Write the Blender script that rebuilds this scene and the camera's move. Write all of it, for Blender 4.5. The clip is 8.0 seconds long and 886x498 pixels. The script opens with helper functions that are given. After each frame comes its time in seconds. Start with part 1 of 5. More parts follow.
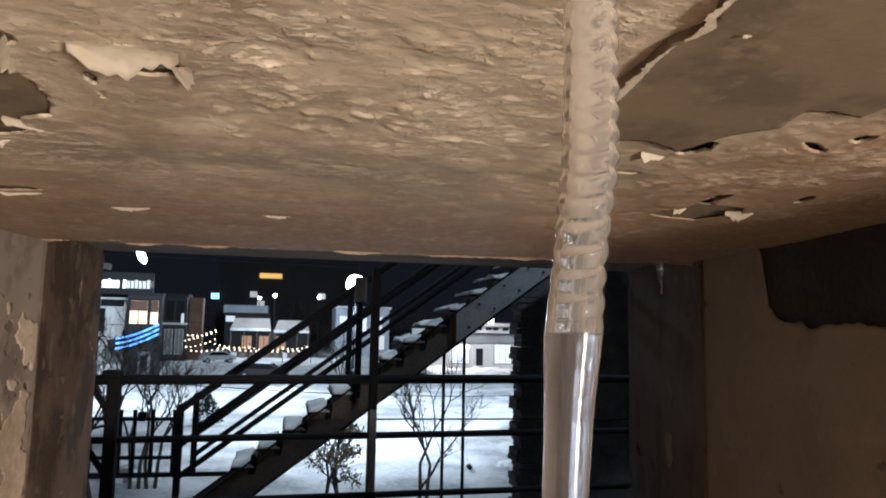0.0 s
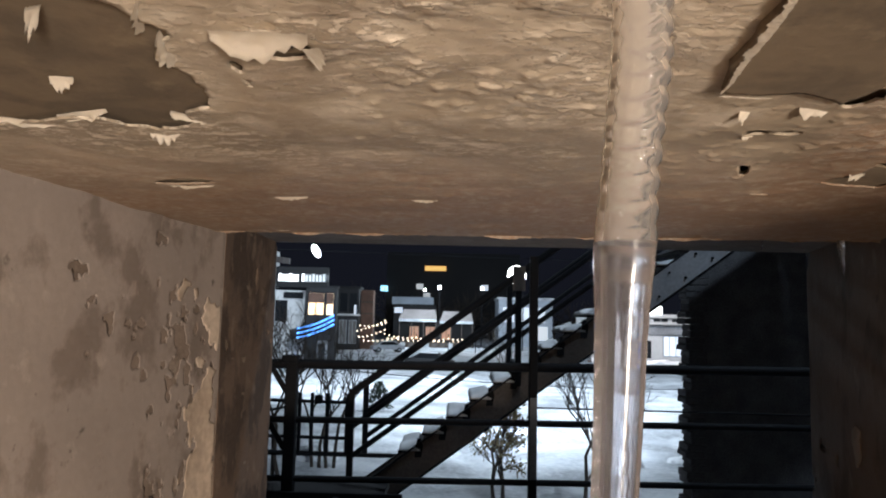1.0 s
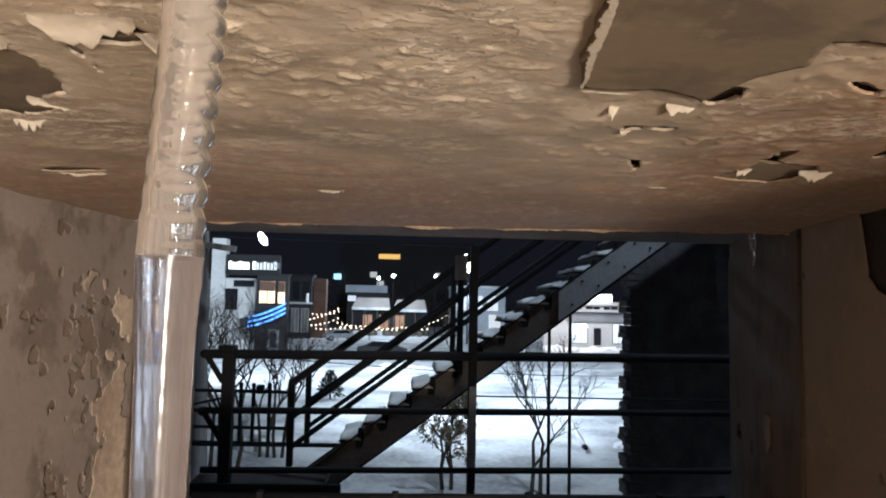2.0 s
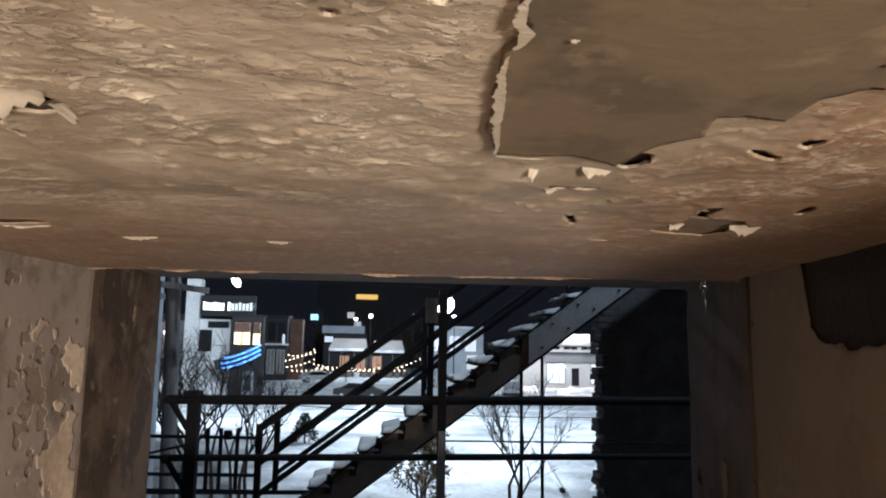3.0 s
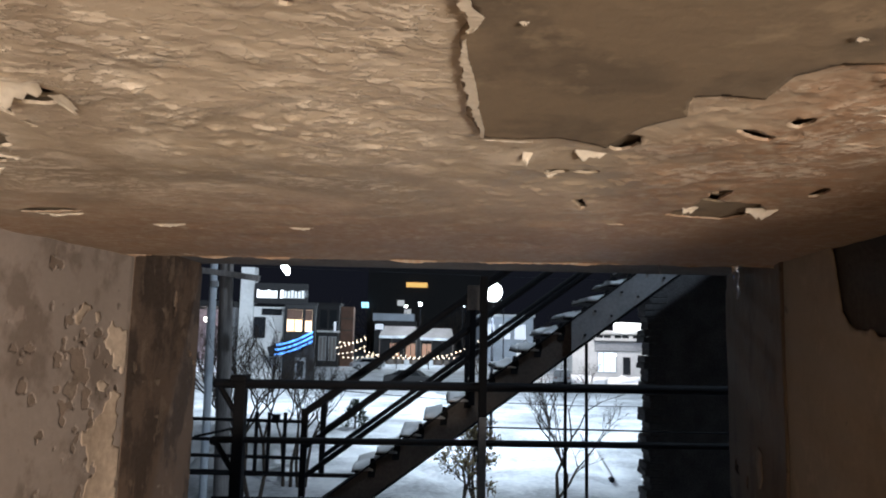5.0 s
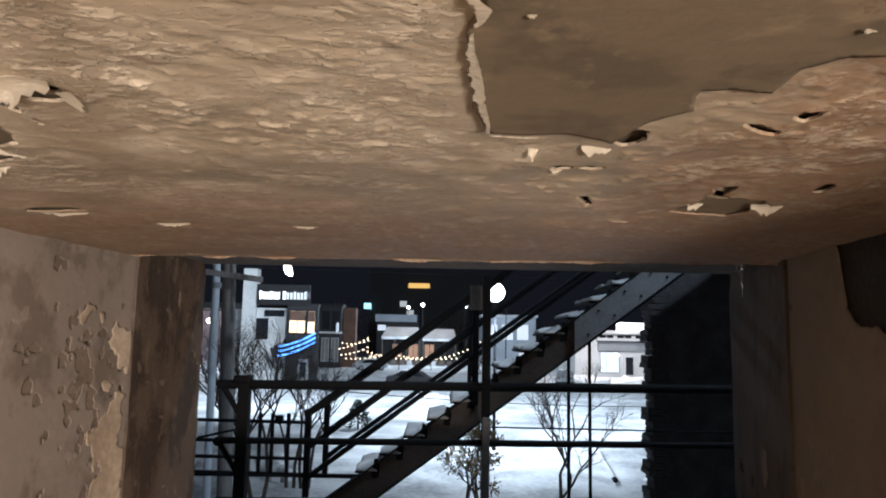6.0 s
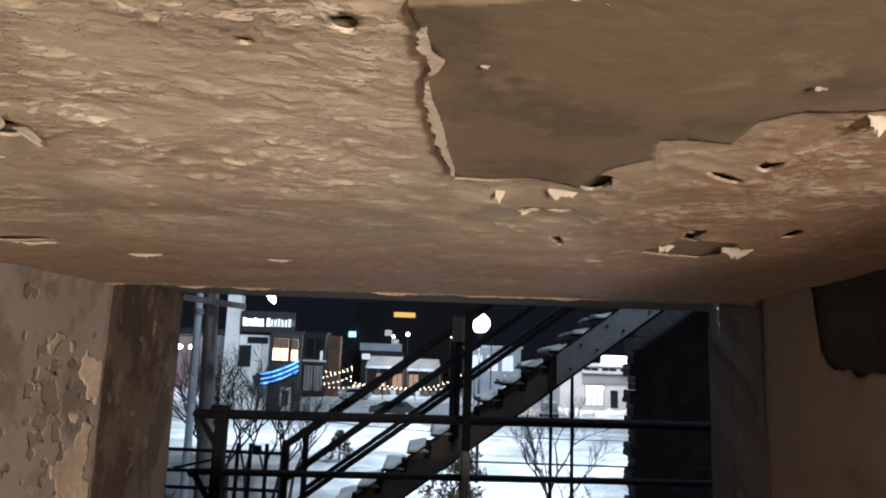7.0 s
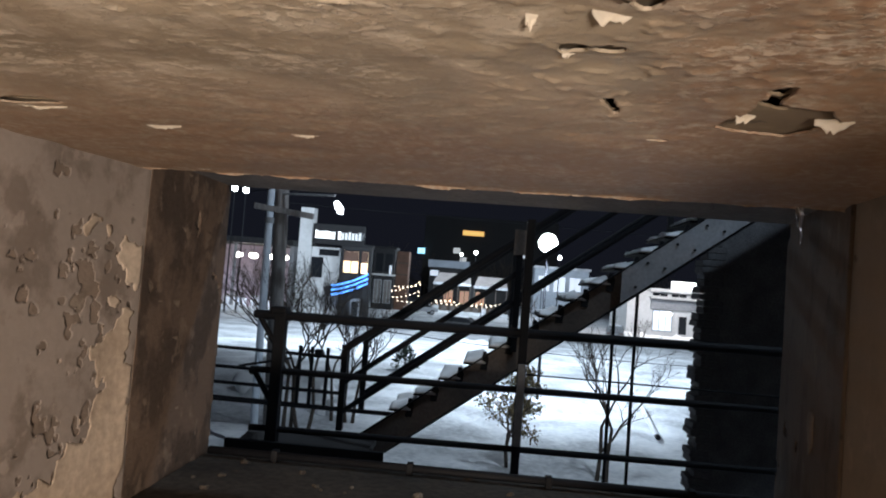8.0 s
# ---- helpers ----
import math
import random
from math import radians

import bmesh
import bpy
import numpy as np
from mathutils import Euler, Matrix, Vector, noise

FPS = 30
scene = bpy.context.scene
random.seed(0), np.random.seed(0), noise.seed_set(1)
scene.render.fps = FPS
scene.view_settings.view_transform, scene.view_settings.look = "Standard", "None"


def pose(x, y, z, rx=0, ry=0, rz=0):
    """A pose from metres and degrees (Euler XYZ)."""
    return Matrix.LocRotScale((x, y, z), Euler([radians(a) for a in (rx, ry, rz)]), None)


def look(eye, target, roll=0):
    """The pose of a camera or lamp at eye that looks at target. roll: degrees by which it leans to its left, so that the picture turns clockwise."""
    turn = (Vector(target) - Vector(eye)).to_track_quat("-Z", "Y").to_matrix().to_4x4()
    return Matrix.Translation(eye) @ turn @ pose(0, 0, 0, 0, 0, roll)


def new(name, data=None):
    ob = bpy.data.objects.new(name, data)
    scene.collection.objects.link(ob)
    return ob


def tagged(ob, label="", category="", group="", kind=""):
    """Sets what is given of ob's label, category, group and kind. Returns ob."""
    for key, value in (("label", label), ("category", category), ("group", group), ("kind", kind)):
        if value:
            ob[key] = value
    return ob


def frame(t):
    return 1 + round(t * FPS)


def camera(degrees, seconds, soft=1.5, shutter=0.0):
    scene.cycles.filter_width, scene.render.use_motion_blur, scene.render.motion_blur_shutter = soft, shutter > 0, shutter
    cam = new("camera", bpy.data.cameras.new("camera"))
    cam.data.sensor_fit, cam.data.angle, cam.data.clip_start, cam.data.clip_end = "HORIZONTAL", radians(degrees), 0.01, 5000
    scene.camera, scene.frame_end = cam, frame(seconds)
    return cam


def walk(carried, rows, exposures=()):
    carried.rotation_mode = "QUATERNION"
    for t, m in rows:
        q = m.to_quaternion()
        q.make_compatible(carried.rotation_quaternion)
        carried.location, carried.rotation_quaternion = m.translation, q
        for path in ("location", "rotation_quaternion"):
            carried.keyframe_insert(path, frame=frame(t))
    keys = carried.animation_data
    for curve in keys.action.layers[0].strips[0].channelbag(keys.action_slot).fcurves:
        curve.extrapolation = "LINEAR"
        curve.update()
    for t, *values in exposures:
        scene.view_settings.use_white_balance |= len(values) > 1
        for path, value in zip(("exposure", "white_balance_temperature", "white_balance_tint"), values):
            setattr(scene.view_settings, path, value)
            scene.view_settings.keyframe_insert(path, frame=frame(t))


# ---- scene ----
cam = camera(64.0, 8.0, soft=2.0)
PATH = [
    (0, (-0.417, 0.028, 2.031), (-0.005, 1.972, 2.257), 1.2),
    (0.5, (-0.381, 0.023, 2.015), (-0.142, 1.999, 2.223), -0.9),
    (1, (-0.377, 0.033, 2.007), (-0.415, 2.024, 2.199), 1.3),
    (1.5, (-0.340, 0.054, 2.007), (-0.267, 2.05, 2.107), 1.3),
    (2.1, (-0.243, 0.045, 2.022), (-0.150, 2.030, 2.200), 1.2),
    (3, (-0.183, 0.022, 2.045), (-0.034, 1.997, 2.32), 1.0),
    (3.5, (-0.159, 0.006, 2.056), (-0.084, 1.979, 2.377), 0.1),
    (4, (-0.104, -0.002, 2.043), (-0.09, 1.974, 2.355), 2.2),
    (4.5, (-0.103, 0.002, 2.04), (-0.084, 1.987, 2.279), 1.6),
    (6, (-0.11, 0.003, 2.031), (-0.106, 1.989, 2.272), 1.1),
    (6.5, (-0.099, 0.002, 2.038), (-0.043, 1.978, 2.341), 1.8),
    (7, (-0.08, 0.008, 2.049), (-0.041, 1.981, 2.373), 2.0),
    (7.5, (-0.034, 0.062, 2.032), (-0.061, 2.041, 2.325), 2.7),
    (8, (-0.003, 0.2, 1.99), (-0.148, 2.193, 2.077), 4.4),
]
walk(cam, [(t, look(e, a, r)) for t, e, a, r in PATH])

# ---- world and lights ----
CEIL, STREET = 2.30, -2.6
world = bpy.data.worlds.new("night_sky")
scene.world = world
world.use_nodes = True
bg = world.node_tree.nodes["Background"]
bg.inputs[0].default_value = (0.013, 0.015, 0.024, 1)
bg.inputs[1].default_value = 0.52


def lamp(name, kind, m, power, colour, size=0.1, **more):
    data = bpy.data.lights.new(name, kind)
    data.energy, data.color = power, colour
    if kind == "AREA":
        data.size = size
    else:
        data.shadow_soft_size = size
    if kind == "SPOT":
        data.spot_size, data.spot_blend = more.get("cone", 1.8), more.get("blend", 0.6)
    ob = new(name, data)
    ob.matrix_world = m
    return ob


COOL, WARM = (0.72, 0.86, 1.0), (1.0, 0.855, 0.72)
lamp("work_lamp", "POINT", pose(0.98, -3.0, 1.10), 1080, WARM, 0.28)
lamp("street_lamp_light", "SPOT", pose(2.2, 29.3, 3.2), 4000, COOL, 0.3, cone=2.3)
lamp("facade_light", "POINT", pose(3.4, 5.3, 6.5), 330, (0.62, 0.80, 1.0), 0.15)
lamp("yard_flood_light", "SPOT", look((4.0, 11.0, 12.0), (0.5, 24, STREET)), 4300, COOL, 0.3, cone=2.6)
# Added fill without a fixture: brightens the middle of the snowy lot.
lamp("lot_fill_light", "SPOT", look((9.0, 36.0, 17.0), (8.0, 58, STREET)), 30000, COOL, 0.3, cone=2.6)
lamp("shop_flood_light", "SPOT", look((17.0, 74.0, 7.5), (19.0, 82, STREET)), 5200, (1.0, 0.93, 0.92), 0.3, cone=2.4)
# Another unseen fill, for the snow and fronts on the left.
lamp("corner_fill_light", "SPOT", look((-7.0, 40.0, 14.0), (-10.0, 68, STREET)), 23000, COOL, 0.3, cone=2.6)
lamp("far_street_light", "POINT", pose(-3.0, 104.0, 9.5), 9000, COOL, 0.3)

# ---- materials ----


def material(name, base, rough=0.8, metal=0.0, grain=0.12, scale=6.0, bump=0.2, second=None, spec=0.5, mottle=1.2, stretch=(1, 1, 1)):
    """A surface with colour variation at two scales, a roughness that varies, and fine relief."""
    mat = bpy.data.materials.new(name)
    mat.use_nodes = True
    tree = mat.node_tree
    n, link = tree.nodes, tree.links
    bsdf = n["Principled BSDF"]
    bsdf.inputs["Metallic"].default_value = metal
    bsdf.inputs["Specular IOR Level"].default_value = spec
    coord = n.new("ShaderNodeTexCoord")
    mapping = n.new("ShaderNodeMapping")
    mapping.inputs["Scale"].default_value = stretch
    link.new(coord.outputs["Object"], mapping.inputs[0])
    fine, broad = n.new("ShaderNodeTexNoise"), n.new("ShaderNodeTexNoise")
    for node, s, d in ((fine, scale * 6, 6), (broad, scale * 0.5, 4)):
        node.inputs["Scale"].default_value, node.inputs["Detail"].default_value = s, d
        link.new(mapping.outputs[0], node.inputs["Vector"])
    ramp = n.new("ShaderNodeValToRGB")
    a, b = ramp.color_ramp.elements
    a.position, b.position = 0.35, 0.65
    second = second or tuple(c * (1 - grain * 2.5) for c in base)
    a.color, b.color = (*second, 1), (*base, 1)
    link.new(broad.outputs[0], ramp.inputs[0])
    mix = n.new("ShaderNodeMix")
    mix.data_type, mix.blend_type = "RGBA", "OVERLAY"
    mix.inputs[0].default_value = min(1, grain * mottle * 3)
    link.new(ramp.outputs[0], mix.inputs[6])
    link.new(fine.outputs[0], mix.inputs[7])
    link.new(mix.outputs[2], bsdf.inputs["Base Color"])
    rr = n.new("ShaderNodeMapRange")
    rr.inputs["To Min"].default_value, rr.inputs["To Max"].default_value = max(0.02, rough - 0.15), min(1, rough + 0.12)
    link.new(broad.outputs[0], rr.inputs[0])
    link.new(rr.outputs[0], bsdf.inputs["Roughness"])
    if bump:
        bn = n.new("ShaderNodeBump")
        bn.inputs["Strength"].default_value, bn.inputs["Distance"].default_value = bump, 0.01
        link.new(fine.outputs[0], bn.inputs["Height"])
        link.new(bn.outputs[0], bsdf.inputs["Normal"])
    return mat


def glow(name, colour, strength):
    mat = bpy.data.materials.new(name)
    mat.use_nodes = True
    bsdf = mat.node_tree.nodes["Principled BSDF"]
    bsdf.inputs["Base Color"].default_value = (*colour, 1)
    bsdf.inputs["Emission Color"].default_value = (*colour, 1)
    bsdf.inputs["Emission Strength"].default_value = strength
    return mat




def paint_material():
    """Old tan ceiling paint: mottled, rusty towards the window and the east wall, its eastern tone also carrying light
    falloff, finely blistered.
    """
    mat = bpy.data.materials.new("old_tan_paint")
    mat.use_nodes = True
    n, link = mat.node_tree.nodes, mat.node_tree.links
    bsdf = n["Principled BSDF"]
    coord, xyz = n.new("ShaderNodeTexCoord"), n.new("ShaderNodeSeparateXYZ")
    link.new(coord.outputs["Object"], xyz.inputs[0])

    def cloud(scale, detail=5.0, rough=0.55):
        node = n.new("ShaderNodeTexNoise")
        node.inputs["Scale"].default_value, node.inputs["Detail"].default_value, node.inputs["Roughness"].default_value = scale, detail, rough
        link.new(coord.outputs["Object"], node.inputs["Vector"])
        return node.outputs[0]

    def calc(op, a, b):
        node = n.new("ShaderNodeMath")
        node.operation = op
        node.use_clamp = op == "MULTIPLY" or op == "MAXIMUM"
        for i, v in enumerate((a, b)):
            if isinstance(v, (int, float)):
                node.inputs[i].default_value = v
            else:
                link.new(v, node.inputs[i])
        return node.outputs[0]

    def ramp(value, lo, hi):
        node = n.new("ShaderNodeMapRange")
        node.interpolation_type = "SMOOTHSTEP"
        node.inputs["From Min"].default_value, node.inputs["From Max"].default_value = lo, hi
        link.new(value, node.inputs[0])
        return node.outputs[0]

    def blend(fac, a, b):
        node = n.new("ShaderNodeMix")
        node.data_type = "RGBA"
        link.new(fac, node.inputs[0])
        for i, v in ((6, a), (7, b)):
            if isinstance(v, tuple):
                node.inputs[i].default_value = (*v, 1)
            else:
                link.new(v, node.inputs[i])
        return node.outputs[2]

    broad, mid, fine, grit = cloud(2.2), cloud(9), cloud(38, 6, 0.65), cloud(150, 3)
    colour = blend(ramp(broad, 0.40, 0.62), (0.31, 0.255, 0.190), (0.43, 0.362, 0.28))
    colour = blend(ramp(mid, 0.52, 0.70), colour, (0.47, 0.41, 0.335))
    near_window = ramp(calc("ADD", xyz.outputs[1], calc("MULTIPLY", broad, 0.9)), 1.55, 2.4)
    # Rusty brown, deepened on the east side to put falling light into colour.
    near_wall = ramp(calc("ADD", xyz.outputs[0], calc("MULTIPLY", mid, 0.35)), 0.28, 0.52)
    rust_dim = calc("MULTIPLY", calc("MAXIMUM", near_window, near_wall), ramp(fine, 0.25, 0.60))
    colour = blend(calc("MULTIPLY", rust_dim, 0.95), colour, (0.25, 0.150, 0.092))
    colour = blend(calc("MULTIPLY", ramp(fine, 0.60, 0.72), 0.5), colour, (0.52, 0.45, 0.36))
    rr = n.new("ShaderNodeMapRange")
    rr.inputs["To Min"].default_value, rr.inputs["To Max"].default_value = 0.38, 0.75
    link.new(mid, rr.inputs[0])
    link.new(rr.outputs[0], bsdf.inputs["Roughness"])
    # flaking scales: steps along the contours of a cloud, strong in patches, weak near the window
    def steps(scale, count):
        node = n.new("ShaderNodeTexNoise")
        node.inputs["Scale"].default_value, node.inputs["Detail"].default_value, node.inputs["Roughness"].default_value = scale, 3.0, 0.5
        squash = n.new("ShaderNodeMapping")
        squash.inputs["Scale"].default_value = (0.75, 1, 1)
        link.new(coord.outputs["Object"], squash.inputs[0])
        link.new(squash.outputs[0], node.inputs["Vector"])
        value = n.new("ShaderNodeMath")
        value.operation = "MULTIPLY"
        value.inputs[1].default_value = count
        link.new(node.outputs[0], value.inputs[0])
        whole, rest = n.new("ShaderNodeMath"), n.new("ShaderNodeMath")
        whole.operation, rest.operation = "FLOOR", "FRACT"
        link.new(value.outputs[0], whole.inputs[0])
        link.new(value.outputs[0], rest.inputs[0])
        return calc("ADD", whole.outputs[0], ramp(rest.outputs[0], 0.70, 1.0))

    west = ramp(calc("ADD", calc("SUBTRACT", 0.35, xyz.outputs[0]), calc("MULTIPLY", mid, 0.5)), 0.52, 0.95)
    fade = ramp(calc("SUBTRACT", 2.6, xyz.outputs[1]), 0.6, 1.9)
    patchy = ramp(cloud(5.0, 4), 0.42, 0.60)
    lively = calc("MULTIPLY", calc("MULTIPLY", west, fade), calc("ADD", patchy, 0.16))
    near_east = calc("MULTIPLY", calc("MULTIPLY", near_wall, fade), ramp(mid, 0.42, 0.58))
    amount = calc("MAXIMUM", lively, calc("MULTIPLY", near_east, 0.55))
    drawn = n.new("ShaderNodeMapping")
    drawn.inputs["Scale"].default_value = (0.62, 1, 1)
    link.new(coord.outputs["Object"], drawn.inputs[0])

    def glint_chip(scale, lo, hi):
        node = n.new("ShaderNodeTexNoise")
        node.inputs["Scale"].default_value, node.inputs["Detail"].default_value, node.inputs["Roughness"].default_value = scale, 4.0, 0.6
        link.new(drawn.outputs[0], node.inputs["Vector"])
        return ramp(node.outputs[0], lo, hi)

    # Pale colour on these raised chips paints in the glints of lit edges.
    glint_chips = calc("MULTIPLY", calc("MAXIMUM", glint_chip(40, 0.545, 0.575), glint_chip(95, 0.555, 0.585)), calc("ADD", amount, 0.05))
    colour = blend(calc("MULTIPLY", glint_chips, 0.85), colour, (0.68, 0.60, 0.50))
    colour = blend(calc("MULTIPLY", ramp(grit, 0.66, 0.72), 0.6), colour, (0.12, 0.09, 0.065))
    link.new(colour, bsdf.inputs["Base Color"])
    scales = n.new("ShaderNodeMath")
    scales.operation = "ADD"
    link.new(steps(30, 9), scales.inputs[0])
    link.new(steps(75, 6), scales.inputs[1])
    relief = n.new("ShaderNodeMath")
    relief.operation = "MULTIPLY"
    link.new(scales.outputs[0], relief.inputs[0])
    link.new(calc("MULTIPLY", amount, 0.40), relief.inputs[1])
    raised = n.new("ShaderNodeMath")
    raised.operation = "MULTIPLY_ADD"
    raised.inputs[1].default_value = 3.4
    link.new(glint_chips, raised.inputs[0])
    link.new(relief.outputs[0], raised.inputs[2])
    bn = n.new("ShaderNodeBump")
    bn.inputs["Strength"].default_value, bn.inputs["Distance"].default_value = 1.0, 0.0011
    link.new(raised.outputs[0], bn.inputs["Height"])
    grain = n.new("ShaderNodeBump")
    grain.inputs["Strength"].default_value, grain.inputs["Distance"].default_value = 0.45, 0.004
    link.new(calc("ADD", calc("MULTIPLY", fine, 0.7), calc("MULTIPLY", grit, 0.25)), grain.inputs["Height"])
    link.new(bn.outputs[0], grain.inputs["Normal"])
    link.new(grain.outputs[0], bsdf.inputs["Normal"])
    return mat


PAINT = paint_material()


def wall_material(name, base, stain, pale, amount, more=0.0, streak=0.7, relief=0.5):
    """Old wall plaster: a base tone with brown stains, pale drips and dark pits."""
    mat = bpy.data.materials.new(name)
    mat.use_nodes = True
    n, link = mat.node_tree.nodes, mat.node_tree.links
    bsdf = n["Principled BSDF"]
    coord = n.new("ShaderNodeTexCoord")
    drip = n.new("ShaderNodeMapping")
    drip.inputs["Scale"].default_value = (1, 1, streak)
    link.new(coord.outputs["Object"], drip.inputs[0])

    def cloud(scale, detail=6.0, runs=False):
        node = n.new("ShaderNodeTexNoise")
        node.inputs["Scale"].default_value, node.inputs["Detail"].default_value, node.inputs["Roughness"].default_value = scale, detail, 0.6
        link.new((drip if runs else coord).outputs[0 if runs else "Object"], node.inputs["Vector"])
        return node.outputs[0]

    def ramp(value, lo, hi, top=1.0):
        node = n.new("ShaderNodeMapRange")
        node.inputs["From Min"].default_value, node.inputs["From Max"].default_value, node.inputs["To Max"].default_value = lo, hi, top
        link.new(value, node.inputs[0])
        return node.outputs[0]

    def blend(fac, a, b):
        node = n.new("ShaderNodeMix")
        node.data_type = "RGBA"
        link.new(fac, node.inputs[0])
        for i, v in ((6, a), (7, b)):
            if isinstance(v, tuple):
                node.inputs[i].default_value = (*v, 1)
            else:
                link.new(v, node.inputs[i])
        return node.outputs[2]

    fine = cloud(45)
    colour = blend(ramp(cloud(1.6), 0.35, 0.65), tuple(c * 0.8 for c in base), base)
    colour = blend(ramp(cloud(5.5, runs=True), 0.50 - more, 0.60 - more, amount), colour, stain)
    colour = blend(ramp(cloud(9.0, runs=True), 0.60 - more, 0.66 - more, amount * 0.8), colour, pale)
    colour = blend(ramp(cloud(14.0), 0.66, 0.72, 0.8), colour, tuple(c * 0.4 for c in stain))
    colour = blend(ramp(fine, 0.3, 0.7, 0.35), colour, tuple(c * 0.7 for c in base))
    link.new(colour, bsdf.inputs["Base Color"])
    bsdf.inputs["Roughness"].default_value = 0.88
    bn = n.new("ShaderNodeBump")
    bn.inputs["Strength"].default_value, bn.inputs["Distance"].default_value = relief, 0.006
    link.new(fine, bn.inputs["Height"])
    link.new(bn.outputs[0], bsdf.inputs["Normal"])
    return mat


PAINT_BACK = material("pale_flake", (0.88, 0.81, 0.70), 0.7, scale=9, grain=0.08)
PLASTER_BARE = wall_material("bare_plaster", (0.172, 0.130, 0.086), (0.086, 0.066, 0.046), (0.235, 0.182, 0.122), 0.85, 0.015, 0.9, 0.3)
WALL_PLASTER = wall_material("taupe_plaster", (0.32, 0.272, 0.243), (0.145, 0.112, 0.092), (0.38, 0.322, 0.282), 0.8, 0.0, 0.9, 0.2)
# Wall plaster again, darkened so its colour carries the east wall's shade.
EAST_PLASTER_SHADED = wall_material("shaded_plaster", (0.25, 0.21, 0.165), (0.16, 0.13, 0.10), (0.30, 0.25, 0.20), 0.5, relief=0.25)
RENDER_COAT = wall_material("brown_render", (0.255, 0.20, 0.163), (0.13, 0.098, 0.076), (0.34, 0.285, 0.235), 0.7, 0.02, 0.8, 0.5)
SMEAR = wall_material("lime_smear", (0.175, 0.120, 0.088), (0.050, 0.034, 0.025), (0.25, 0.185, 0.14), 0.9, 0.03, 0.75, 0.7)
# Darker copy of the smear: the east jamb's shade is in its tone.
SMEAR_EAST_SHADED = wall_material("shaded_smear", (0.120, 0.088, 0.064), (0.05, 0.038, 0.028), (0.18, 0.138, 0.105), 0.9, -0.02, 0.6, 0.6)
# Dark tone that paints the shade seen up through the ceiling's holes.
VOID_SHADE = material("void_shade", (0.05, 0.042, 0.035), 0.95, scale=6, grain=0.2)
NEAR_BLACK = material("near_black_wall", (0.030, 0.026, 0.023), 0.95, scale=8, grain=0.2, bump=0.5)
BRICK = material("dark_brown_brick", (0.115, 0.088, 0.068), 0.9, scale=8, grain=0.2, second=(0.07, 0.053, 0.04), bump=0.6)
BRICK_DARK = material("black_brick", (0.15, 0.145, 0.15), 0.9, scale=8, grain=0.2, second=(0.09, 0.088, 0.092), bump=0.5)
UNDERCOAT = material("cream_undercoat", (0.50, 0.415, 0.335), 0.85, scale=6, grain=0.12, second=(0.36, 0.285, 0.22), bump=0.3)
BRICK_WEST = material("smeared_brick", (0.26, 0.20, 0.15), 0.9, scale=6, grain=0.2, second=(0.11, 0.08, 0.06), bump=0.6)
MORTAR_DARK = material("dark_brown_mortar", (0.09, 0.072, 0.056), 0.95, scale=9, grain=0.15, bump=0.5)
NEEDLES = material("dark_needles", (0.03, 0.045, 0.03), 0.8, scale=9, grain=0.2)
RUBBER = material("rubber", (0.02, 0.02, 0.02), 0.85, scale=9, grain=0.1)
LILAC_WALL = material("lilac_wall", (0.55, 0.47, 0.56), 0.8, scale=0.7, grain=0.08)
PANE_GREY = material("grey_pane", (0.25, 0.24, 0.23), 0.2, scale=1, grain=0.1, bump=0)
AWNING = material("grey_awning", (0.30, 0.27, 0.26), 0.85, scale=0.8, grain=0.1)
PALE_BLUE = material("pale_blue_wall", (0.50, 0.56, 0.64), 0.8, scale=0.6, grain=0.1)
SILL_STONE = material("grimy_stone", (0.11, 0.09, 0.07), 0.85, scale=5, grain=0.25, second=(0.045, 0.038, 0.032), bump=0.7)
ROCK = material("dark_slush", (0.08, 0.08, 0.085), 0.8, scale=8, grain=0.2, bump=0.5)
STEEL_PALE = material("pale_grey_steel", (0.42, 0.44, 0.47), 0.5, scale=5, grain=0.1, bump=0.1)
MORTAR = material("old_mortar", (0.26, 0.22, 0.17), 0.95, scale=9, grain=0.15, bump=0.5)
STEEL = material("black_painted_steel", (0.011, 0.012, 0.016), 0.72, spec=0.25, scale=7, grain=0.15, bump=0.1)
STEEL_GREY = material("grey_steel", (0.22, 0.23, 0.25), 0.55, scale=6, grain=0.1, bump=0.1)
STEEL_BROWN = material("brown_steel", (0.16, 0.135, 0.12), 0.6, scale=6, grain=0.15, bump=0.1)
SNOW = material("trodden_snow", (0.78, 0.81, 0.85), 0.85, scale=0.9, grain=0.12, second=(0.40, 0.42, 0.45), bump=1.0, mottle=1.9)
SNOW_CLEAN = material("clean_snow", (0.85, 0.87, 0.9), 0.8, scale=3, grain=0.03, bump=0.3)


